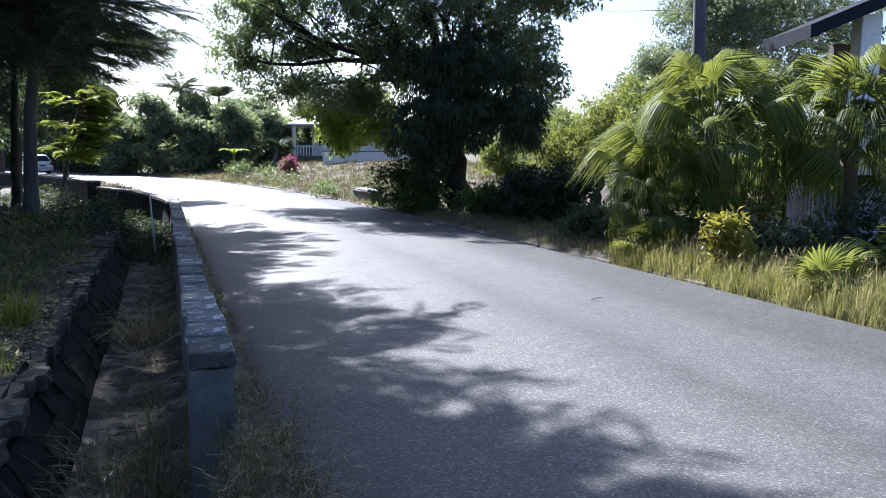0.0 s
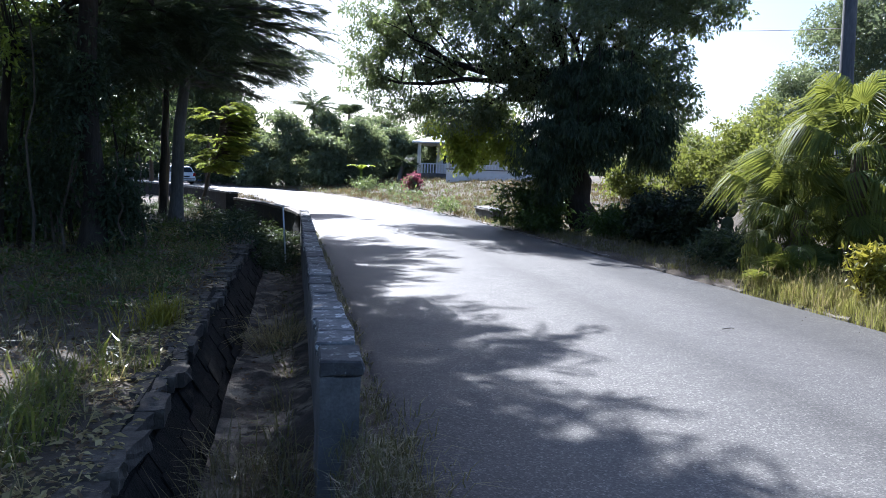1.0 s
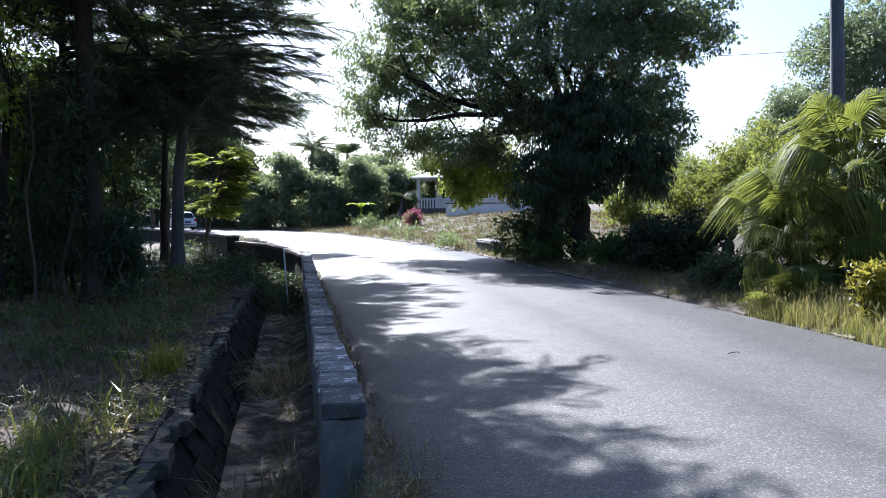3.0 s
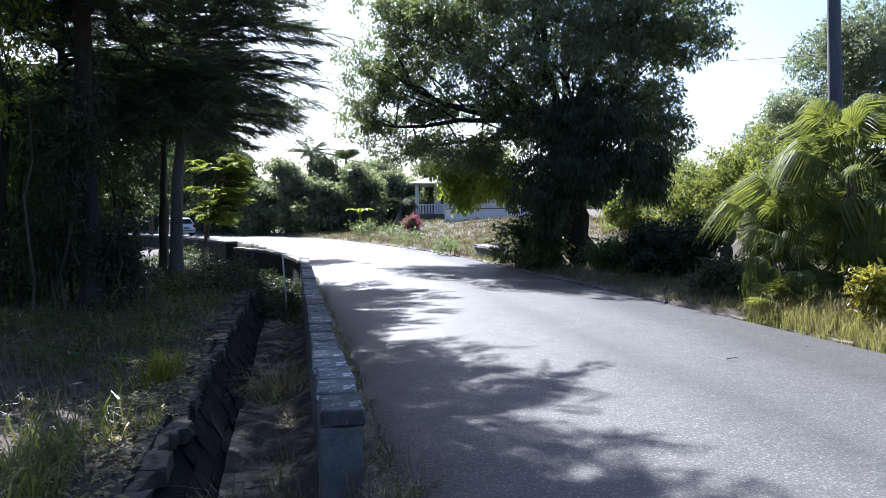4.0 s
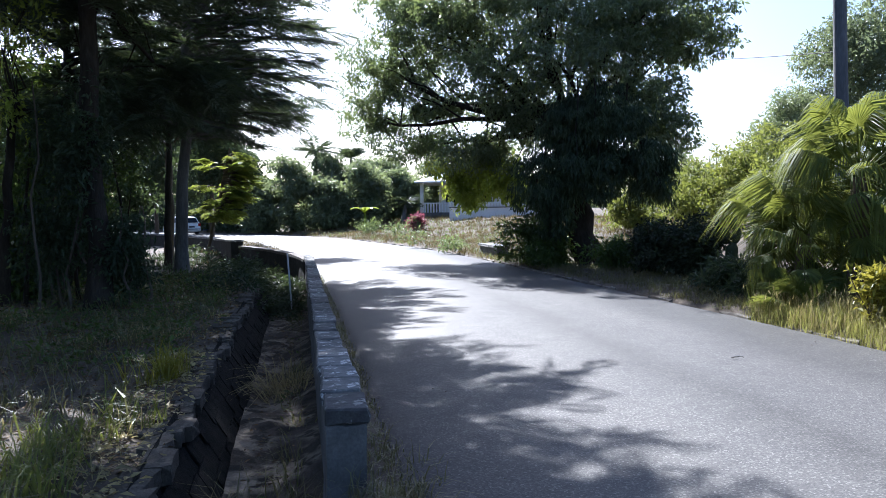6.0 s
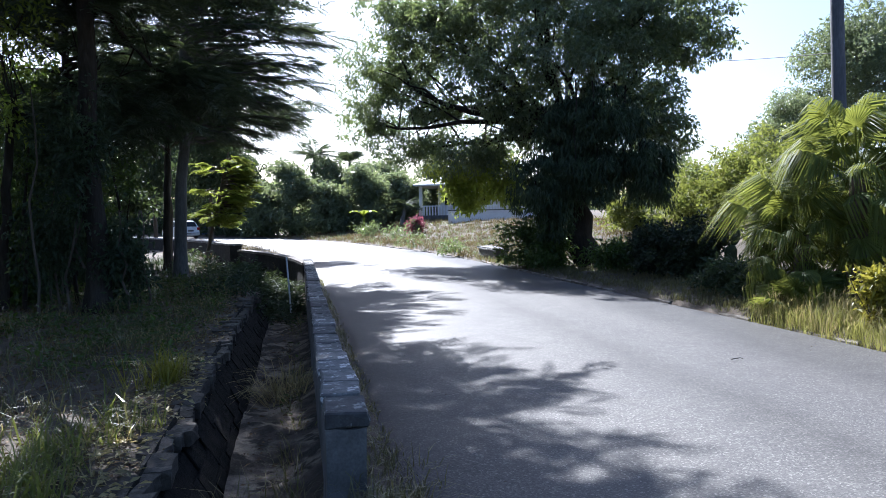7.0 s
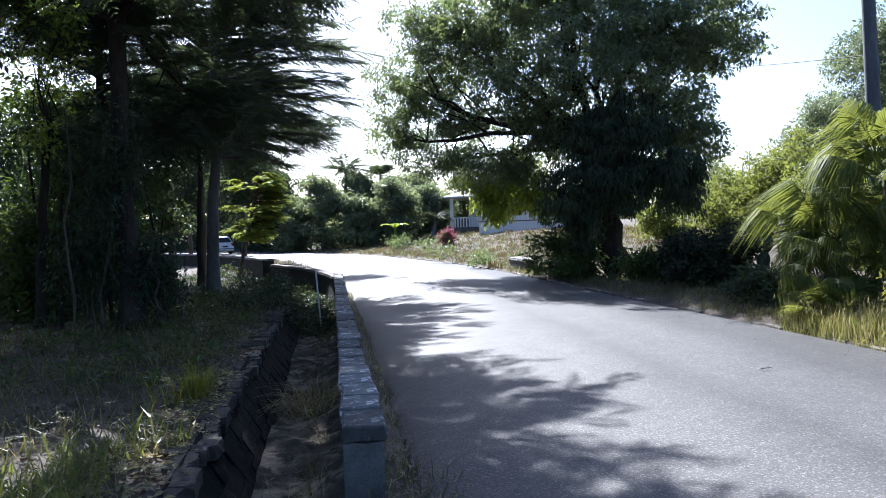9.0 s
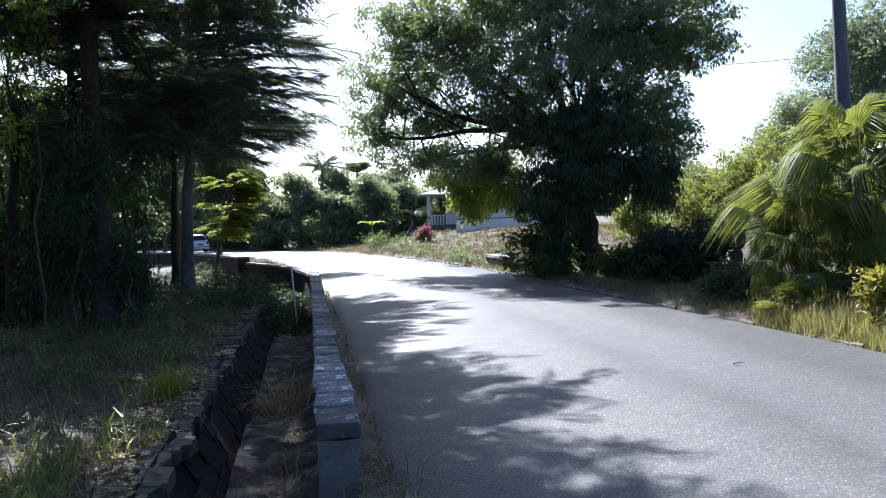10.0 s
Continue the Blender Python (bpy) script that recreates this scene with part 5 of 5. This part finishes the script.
def sl_many(s, l):
    return np.column_stack([s * U[0] + l * V[0], s * U[1] + l * V[1]])


def by_road(k, side, rng, lo, hi, y0, y1):
    """Random places beside the road."""
    idx = np.where((LINE[:, 1] > y0) & (LINE[:, 1] < y1))[0]
    q = rng.choice(idx, k)
    d = rng.uniform(lo, hi, k) * side + (widen(LINE[q, 1]) if side > 0 and lo > 3 else 0.0)
    return LINE[q] + RIGHT[q] * d[:, None] + TAN[q] * rng.uniform(-0.3, 0.3, k)[:, None]


# left bank: patchy
n = 5200
s, l = gr.uniform(0.8, 23, n), -1.6 - np.abs(gr.normal(0, 3.4, n))
keep = (np.sin(s * 1.3 + l * 0.7) + np.sin(l * 1.9 - s * 0.5) + gr.normal(0, 0.8, n)) > -0.3
xy = sl_many(s[keep], l[keep])
g = Geo()
tufts(g, xy[::7], 7, 0.36, 0.08, 1.2, 0.012, gr)
tagged(piece("verge_grass", g, M_GRASS), "patchy green grass on the shaded bank", "grass", kind="stuff")
g = Geo()
tufts(g, xy[1::10], 9, 0.3, 0.1, 1.4, 0.009, gr)
tagged(piece("dry_verge_grass", g, M_STRAW), "dry straw-coloured grass on the shaded bank", "grass", kind="stuff")
# tall dim weeds between the slim tree and the culvert
g = Geo()
xy3 = np.column_stack([gr.uniform(-17, -8.3, 2600), gr.uniform(20, 33, 2600)])
xy3 = xy3[(road_side(xy3[:, 0], xy3[:, 1]) < -3.6) & (land(xy3[:, 0], xy3[:, 1]) > -0.3)][::3]
tufts(g, xy3, 11, 0.34, 0.1, 0.8, 0.014, gr)
tagged(piece("rank_grass", g, M_SHADE_LEAF), "dark rank grass and weeds before the culvert parapet", "grass", kind="stuff")
# bright tufts by the ditch, their sunlight put into the lime leaf colour
g = Geo()
near_t = sl_many(gr.normal(6.6, 0.2, 10), gr.normal(-1.75, 0.15, 10))
more = sl_many(gr.uniform(4.3, 6.2, 60), -1.75 - np.abs(gr.normal(0, 0.35, 60)))
tufts(g, np.vstack([near_t, more]), 9, 0.42, 0.06, 1.0, 0.013, gr)
tufts(g, sl_many(gr.uniform(4.8, 13, 45), gr.uniform(-0.32, -0.14, 45)), 9, 0.5, 0.05, 0.8, 0.014, gr)
tagged(piece("tall_grass", g, M_LIME), "bright sunlit grass tufts beside the ditch", "grass", kind="stuff")
# Sunlight on this tuft is put into its bright yellow colour
g = Geo()
tufts(g, sl_many(gr.normal(8.4, 0.16, 22), gr.normal(-1.66, 0.13, 22)), 11, 0.5, 0.05, 0.9, 0.014, gr)
tagged(piece("tall_grass", g, M_YELLOW), "yellow-orange grass tuft beside the ditch, coloured bright as if sunlit", "grass", kind="stuff")
# dim broad-bladed weeds over the bank
g = Geo()
dim = sl_many(gr.uniform(3.5, 20, 700), -1.7 - np.abs(gr.normal(0, 2.8, 700)))
tufts(g, dim[::2], 8, 0.4, 0.1, 1.1, 0.014, gr)
tagged(piece("dim_weeds", g, M_GRASS), "dim olive-green weeds over the shaded bank", "weeds", kind="stuff")
# fallen leaves and chips on the ditch bed and the edging
g = Geo()
n = 2900
P = np.column_stack([sl_many(np.concatenate([gr.uniform(2.5, 20, 1500), gr.uniform(2.5, 10, 1400)]), np.concatenate([gr.uniform(-1.7, -0.2, 1500), gr.uniform(-1.9, -1.16, 1400)])), np.zeros(n)])
P[:, 2] = land(P[:, 0], P[:, 1]) + 0.012 + np.where(np.arange(n) < 1500, 0.0, gr.uniform(0.0, 0.06, n))
D = gr.normal(0, 1, (n, 3))
D[:, 2] *= 0.15
N = np.column_stack([gr.normal(0, 0.3, n), gr.normal(0, 0.3, n), np.ones(n)])
L = gr.uniform(0.03, 0.1, n)
leaves(g, P, D / np.linalg.norm(D, axis=1)[:, None], N / np.linalg.norm(N, axis=1)[:, None], L, L * 0.5)
tagged(piece("leaf_litter", g, M_STRAW), "dry fallen leaves on the ditch bed and edging", "leaves", kind="stuff")
# foot of the wall, both sides, and before its end
g = Geo()
a = sl_many(gr.uniform(1.6, 4.35, 270), gr.uniform(-0.25, 0.55, 270))
b = sl_many(gr.uniform(4.4, 22, 800), gr.uniform(0.24, 0.46, 800))
tufts(g, a, 12, 0.26, 0.05, 1.0, 0.009, gr)
tufts(g, b, 8, 0.13, 0.04, 1.2, 0.008, gr)
tufts(g, sl_many(gr.uniform(2.6, 5.4, 50), gr.uniform(0.24, 0.7, 50)), 9, 0.28, 0.05, 0.9, 0.009, gr)
c = sl_many(gr.uniform(4.6, 21, 230), gr.uniform(-0.34, -0.12, 230))
tufts(g, c, 11, 0.55, 0.04, 0.7, 0.012, gr)
tufts(g, sl_many(gr.uniform(4.2, 5.7, 90), gr.uniform(-0.9, -0.12, 90)), 11, 0.75, 0.06, 0.8, 0.011, gr)
tagged(piece("wall_grass", g, M_GRASS), "weedy grass along the foot of the wall", "grass", kind="stuff")
g = Geo()
c = sl_many(gr.uniform(9.8, 10.8, 22), gr.uniform(-0.6, -0.25, 22))
tufts(g, c, 18, 0.75, 0.06, 1.5, 0.012, gr)
tufts(g, sl_many(gr.uniform(3.4, 20, 120), gr.uniform(-0.9, -0.2, 120)), 7, 0.32, 0.06, 1.2, 0.008, gr)
tagged(piece("ditch_grass", g, M_STRAW), "pale drooping dry grass in the ditch", "grass", kind="stuff")
# broad-leaved weeds
P = sl_many(gr.uniform(9, 22, 420), -1.6 - np.abs(gr.normal(0, 3.2, 420)))
P = np.vstack([P, sl_many(gr.uniform(4.5, 21, 60), gr.uniform(-0.3, -0.12, 60))])
Z = land(P[:, 0], P[:, 1])
g = Geo()
for (x, y), z in zip(P, Z):
    k = gr.integers(8, 18)
    h = gr.uniform(0.1, 0.4)
    o = np.column_stack([gr.normal(0, 0.09, k), gr.normal(0, 0.09, k), gr.uniform(0.02, h, k)])
    leaves(g, np.array([x, y, z]) + o, np.column_stack([o[:, :2] * 6, gr.normal(0.1, 0.3, k)]), np.tile([0.0, 0.0, 1.0], (k, 1)) + gr.normal(0, 0.3, (k, 3)), gr.uniform(0.06, 0.15, k), gr.uniform(0.03, 0.065, k))
tagged(piece("weeds", g, M_THICKET), "low broad-leaved weeds on the bank", "weeds", kind="stuff")
# tangled weeds in the wide end of the ditch and against its far walls
ws = gr.uniform(17, 33, 420)
wl = np.interp(ws, (17, 22.5, 24, 26, 28, 30, 32.1, 35), (-0.2, -0.15, -0.25, -0.55, -1.0, -1.5, -2.25, -3.2)) - np.abs(gr.normal(0, 0.9, 420))
P = sl_many(ws, wl)
Z = land(P[:, 0], P[:, 1])
g = Geo()
for (x, y), z in zip(P, Z):
    k = gr.integers(22, 40)
    h = gr.uniform(0.25, 0.75)
    o = np.column_stack([gr.normal(0, 0.16, k), gr.normal(0, 0.16, k), gr.uniform(0.02, h, k)])
    leaves(g, np.array([x, y, z]) + o, np.column_stack([o[:, :2] * 5, gr.normal(0.15, 0.4, k)]), np.tile([0.0, 0.0, 1.0], (k, 1)) + gr.normal(0, 0.4, (k, 3)), gr.uniform(0.1, 0.22, k), gr.uniform(0.04, 0.09, k))
tufts(g, P[::2], 9, 0.6, 0.12, 0.8, 0.014, gr)
tagged(piece("ditch_weeds", g, M_SHADE_LEAF), "dim tangled weeds filling the end of the ditch", "weeds", kind="stuff")
# fallen leaves
n = 15000
xy = np.vstack([sl_many(gr.uniform(0.5, 24, n), -1.25 - np.abs(gr.normal(0, 3.8, n))), sl_many(gr.uniform(2, 21, 500), gr.uniform(-0.75, -0.05, 500))])
z = land(xy[:, 0], xy[:, 1])
z[n:] = -0.6 + 0.05 * gr.random(500)
g = Geo()
k = len(xy)
leaves(g, np.column_stack([xy, z + 0.012 + 0.02 * gr.random(k)]), np.column_stack([gr.normal(0, 1, (k, 2)), gr.normal(0, 0.25, k)]), np.tile([0.0, 0.0, 1.0], (k, 1)) + gr.normal(0, 0.35, (k, 3)), gr.uniform(0.04, 0.09, k), gr.uniform(0.02, 0.045, k))
tagged(piece("fallen_leaves", g, M_LITTER), "brown fallen leaves on bank and ditch", "leaf litter", kind="stuff")

# right verge: tall grass with seed heads near, shorter in the shade
g = Geo()
xy = by_road(1500, 1, gr, 3.04, 4.4, 3, 11.4)
mid, tip = tufts(g, xy, 16, 0.4, 0.06, 0.55, 0.008, gr)
tagged(piece("tall_grass", g, M_VERGE), "tall sunlit verge grass along the kerb", "grass", kind="stuff")
g = Geo()
mid, tip = tufts(g, xy[::2], 9, 0.52, 0.06, 0.4, 0.005, gr)
q = gr.choice(len(tip), 1500, replace=False)
leaves(g, tip[q] - np.array([0, 0, 0.07]), np.tile([0.1, 0.0, 1.0], (1500, 1)) + gr.normal(0, 0.25, (1500, 3)), gr.normal(0, 1, (1500, 3)), gr.uniform(0.08, 0.13, 1500), gr.uniform(0.014, 0.022, 1500))
tagged(piece("seeding_grass", g, M_STRAW), "pale seed heads above the verge grass", "grass", kind="stuff")
g = Geo()
tufts(g, by_road(1200, 1, gr, 3.2, 5.5, 12, 28), 11, 0.22, 0.07, 0.8, 0.008, gr)
xy2 = np.column_stack([gr.uniform(2.5, 9, 1300), gr.uniform(8.5, 20, 1300)])
xy2 = xy2[road_side(xy2[:, 0], xy2[:, 1]) > 3.4]
tufts(g, xy2, 9, 0.26, 0.08, 0.8, 0.009, gr)
tagged(piece("verge_grass", g, M_GRASS), "short shaded grass beyond the kerb", "grass", kind="stuff")
# dry field behind
g = Geo()
xy = by_road(3600, 1, gr, 3.2, 17, 25, 58)
tufts(g, xy, 10, 0.34, 0.14, 0.9, 0.02, gr)
tagged(piece("field_grass", g, M_FIELD), "dry straw-coloured grass on the rising field", "grass", kind="stuff")
g = Geo()
tufts(g, by_road(500, 1, gr, 3.2, 12, 25, 58), 10, 0.36, 0.12, 0.9, 0.02, gr)
leaf_crown(g, [(-4.2, 31.0, 0.4, 0.9, 0.8, 0.4), (-6.5, 36, 0.5, 0.9, 0.8, 0.4), (-9, 44, 0.7, 1.2, 0.8, 0.5), (-12.5, 52, 0.8, 1.4, 0.9, 0.6)], 85, 14, 0.3, 0.18, 0.08, gr, 0.7, 0.0, floor=0.1)
tagged(piece("field_weeds", g, M_TREE), "green weeds scattered through the dry field", "weeds", kind="stuff")
g = Geo()
tufts(g, by_road(900, -1, gr, 3.3, 7, 26, 60), 9, 0.3, 0.12, 0.9, 0.016, gr)
tagged(piece("far_verge_grass", g, M_FIELD), "dry grass at the inside of the bend", "grass", kind="stuff")

# ---- small things ----
pp = sl(18.0, -0.38)
pipe = holder("pipe_post", "thin pale pipe leaning out of the ditch", "post", at=(pp[0], pp[1], -0.46))
g = Geo()
tube(g, bend((0, 0, -0.05), (-0.12, 0.1, 1.25), 5), np.full(5, 0.02), 10)
piece("pipe", g, M_ZINC, pipe, smooth=True)
tw = holder("twig", "short dry twig lying on the asphalt", "twig", at=(2.02, 8.7, 0.025), turn=12)
g = Geo()
tube(g, bend((-0.07, 0, 0.008), (0.08, 0.01, 0.008), 5, 0.012, 0.004, gr), np.linspace(0.007, 0.004, 5), 6)
piece("stick", g, M_STONE, tw)
g = Geo()
for k in range(130):
    q = by_road(1, 1 if gr.random() < 0.6 else -1, gr, 2.3, 3.0, 3, 22)[0]
    r = gr.uniform(0.004, 0.013)
    o = np.array([[1, 0, 0], [0, 1, 0], [-1, 0, 0], [0, -1, 0], [0, 0, 0.8], [0, 0, -0.3]]) * r * gr.uniform(0.7, 1.3, (6, 3))
    g.add(o + np.array([q[0], q[1], 0.006 + r * 0.3]), [[0, 1, 4], [1, 2, 4], [2, 3, 4], [3, 0, 4], [1, 0, 5], [2, 1, 5], [3, 2, 5], [0, 3, 5]])
tagged(piece("road_grit", g, M_STONE), "loose grit along the road edges", "gravel", kind="stuff")

# ---- the white car, leaving round the bend ----
M_CARPAINT, cnt, cp = base_material("white_car_paint")
cp.inputs["Base Color"].default_value = (0.72, 0.73, 0.74, 1)
cp.inputs["Roughness"].default_value, cp.inputs["Coat Weight"].default_value = 0.3, 0.6
dn = noisy(cnt, 3.0)
dr = ramp_of(cnt, [(0.35, (0.6, 0.6, 0.59)), (0.65, (0.76, 0.77, 0.78))])
cnt.links.new(dn.outputs["Fac"], dr.inputs["Fac"])
cnt.links.new(dr.outputs["Color"], cp.inputs["Base Color"])
M_TYRE = surface("tyre_rubber", [(0.3, (0.015, 0.015, 0.015)), (0.7, (0.03, 0.03, 0.03))], 8, 60, 0.9, 0.3, 0.003)
M_RIM = surface("wheel_metal", [(0.3, (0.4, 0.4, 0.41)), (0.7, (0.55, 0.55, 0.56))], 8, 60, 0.35, 0.1, 0.002, metal=0.8)
M_RED = surface("red_lens", [(0.3, (0.3, 0.01, 0.01)), (0.7, (0.4, 0.02, 0.02))], 8, 60, 0.2, 0.05, 0.001)
M_TRIM = surface("dark_trim", [(0.3, (0.02, 0.02, 0.022)), (0.7, (0.035, 0.035, 0.038))], 8, 60, 0.6, 0.1, 0.002)

k = int(np.argmin(((LINE - np.array([-29.9, 61.9])) ** 2).sum(1)))
cpos = LINE[k] - RIGHT[k] * 1.45
car = holder("hatchback_car", "white three-door hatchback car on the road at the bend", "car", at=(cpos[0], cpos[1], 0.02), turn=math.degrees(math.atan2(TAN[k][1], TAN[k][0])) - 90)


def loft(sections, mat, name, parent, sub=False):
    """Body from cross sections along y: (y, half width low, half width high, z low, z high)."""
    g = Geo()
    rings = []
    for y, w0, w1, z0, z1 in sections:
        zs = [z0, z0 + 0.05, z0 + (z1 - z0) * 0.55, z1 - 0.06, z1]
        ws = [w0 * 0.94, w0, w0 * 0.4 + w1 * 0.6 if w1 < w0 else w0, w1, w1 * 0.86]
        half = [(w, z) for w, z in zip(ws, zs)]
        rings.append([(-w, y, z) for w, z in half] + [(w, y, z) for w, z in half[::-1]])
    r = np.array(rings)
    n, m = r.shape[:2]
    i = np.arange(n - 1)[:, None] * m
    j = np.arange(m)[None]
    kk = (j + 1) % m
    g.add(r.reshape(-1, 3), np.stack([i + j, i + kk, i + m + kk, i + m + j], -1).reshape(-1, 4))
    g.add(r[0], [list(range(m))[::-1]])
    g.add(r[-1], [list(range(m))])
    return piece(name, g, mat, parent, smooth=sub)


loft([(-1.84, 0.7, 0.68, 0.36, 0.78), (-1.78, 0.8, 0.78, 0.27, 0.92), (-1.3, 0.83, 0.8, 0.22, 0.95), (0.4, 0.83, 0.8, 0.2, 0.94), (1.1, 0.82, 0.78, 0.22, 0.9), (1.7, 0.78, 0.72, 0.25, 0.78), (1.86, 0.66, 0.6, 0.32, 0.66)], M_CARPAINT, "body", car)
cab = loft([(-1.74, 0.76, 0.7, 0.9, 0.96), (-1.45, 0.77, 0.62, 0.9, 1.42), (-1.2, 0.78, 0.62, 0.9, 1.48), (-0.1, 0.78, 0.62, 0.9, 1.5), (0.35, 0.78, 0.62, 0.9, 1.42), (1.0, 0.76, 0.7, 0.88, 0.95)], M_CARPAINT, "cabin", car)
bm = bmesh.new()
vs = [bm.verts.new(c) for c in ((-0.62, -1.765, 1.0), (0.62, -1.765, 1.0), (0.52, -1.5, 1.38), (-0.52, -1.5, 1.38))]
bm.faces.new(vs)
bmesh.ops.solidify(bm, geom=bm.faces[:], thickness=0.02)
part("rear_window", bm, M_GLASS, car)
for sx in (-1, 1):
    bm = bmesh.new()
    vs = [bm.verts.new(c) for c in ((sx * 0.79, -1.35, 0.99), (sx * 0.79, 0.7, 0.97), (sx * 0.665, 0.3, 1.36), (sx * 0.645, -1.2, 1.4))]
    bm.faces.new(vs if sx > 0 else vs[::-1])
    bmesh.ops.solidify(bm, geom=bm.faces[:], thickness=-0.02)
    part("side_window", bm, M_GLASS, car)
    part("tail_light", box_bm((sx * 0.68 - 0.11, -1.86, 0.7), (sx * 0.68 + 0.11, -1.7, 0.93), 0.03), M_RED, car)
    part("mirror", box_bm((sx * 0.9 - 0.08, 0.55, 0.96), (sx * 0.9 + 0.08, 0.68, 1.1), 0.03), M_CARPAINT, car)
part("windscreen", box_bm((-0.55, 0.7, 1.0), (0.55, 0.72, 1.2)), M_GLASS, car)
part("bumper", box_bm((-0.78, -1.92, 0.33), (0.78, -1.76, 0.58), 0.05), M_CARPAINT, car)
part("bumper_trim", box_bm((-0.74, -1.935, 0.44), (0.74, -1.9, 0.5), 0.01), M_TRIM, car)
part("number_plate", box_bm((-0.22, -1.95, 0.6), (0.22, -1.83, 0.71), 0.008), M_TRIM, car)
for sx in (-1, 1):
    for y in (-1.2, 1.2):
        g = Geo()
        xs = np.array([-0.09, -0.085, -0.06, 0.06, 0.085, 0.09]) + sx * 0.76
        tube(g, np.column_stack([xs, np.full(6, y), np.full(6, 0.285)]), [0.2, 0.27, 0.285, 0.285, 0.27, 0.2], 22)
        wheel = piece("wheel", g, M_TYRE, car, smooth=True)
        g = Geo()
        tube(g, np.column_stack([np.array([0.07, 0.095]) * sx + sx * 0.76, np.full(2, y), np.full(2, 0.285)]), [0.19, 0.175], 18)
        piece("rim", g, M_RIM, wheel)
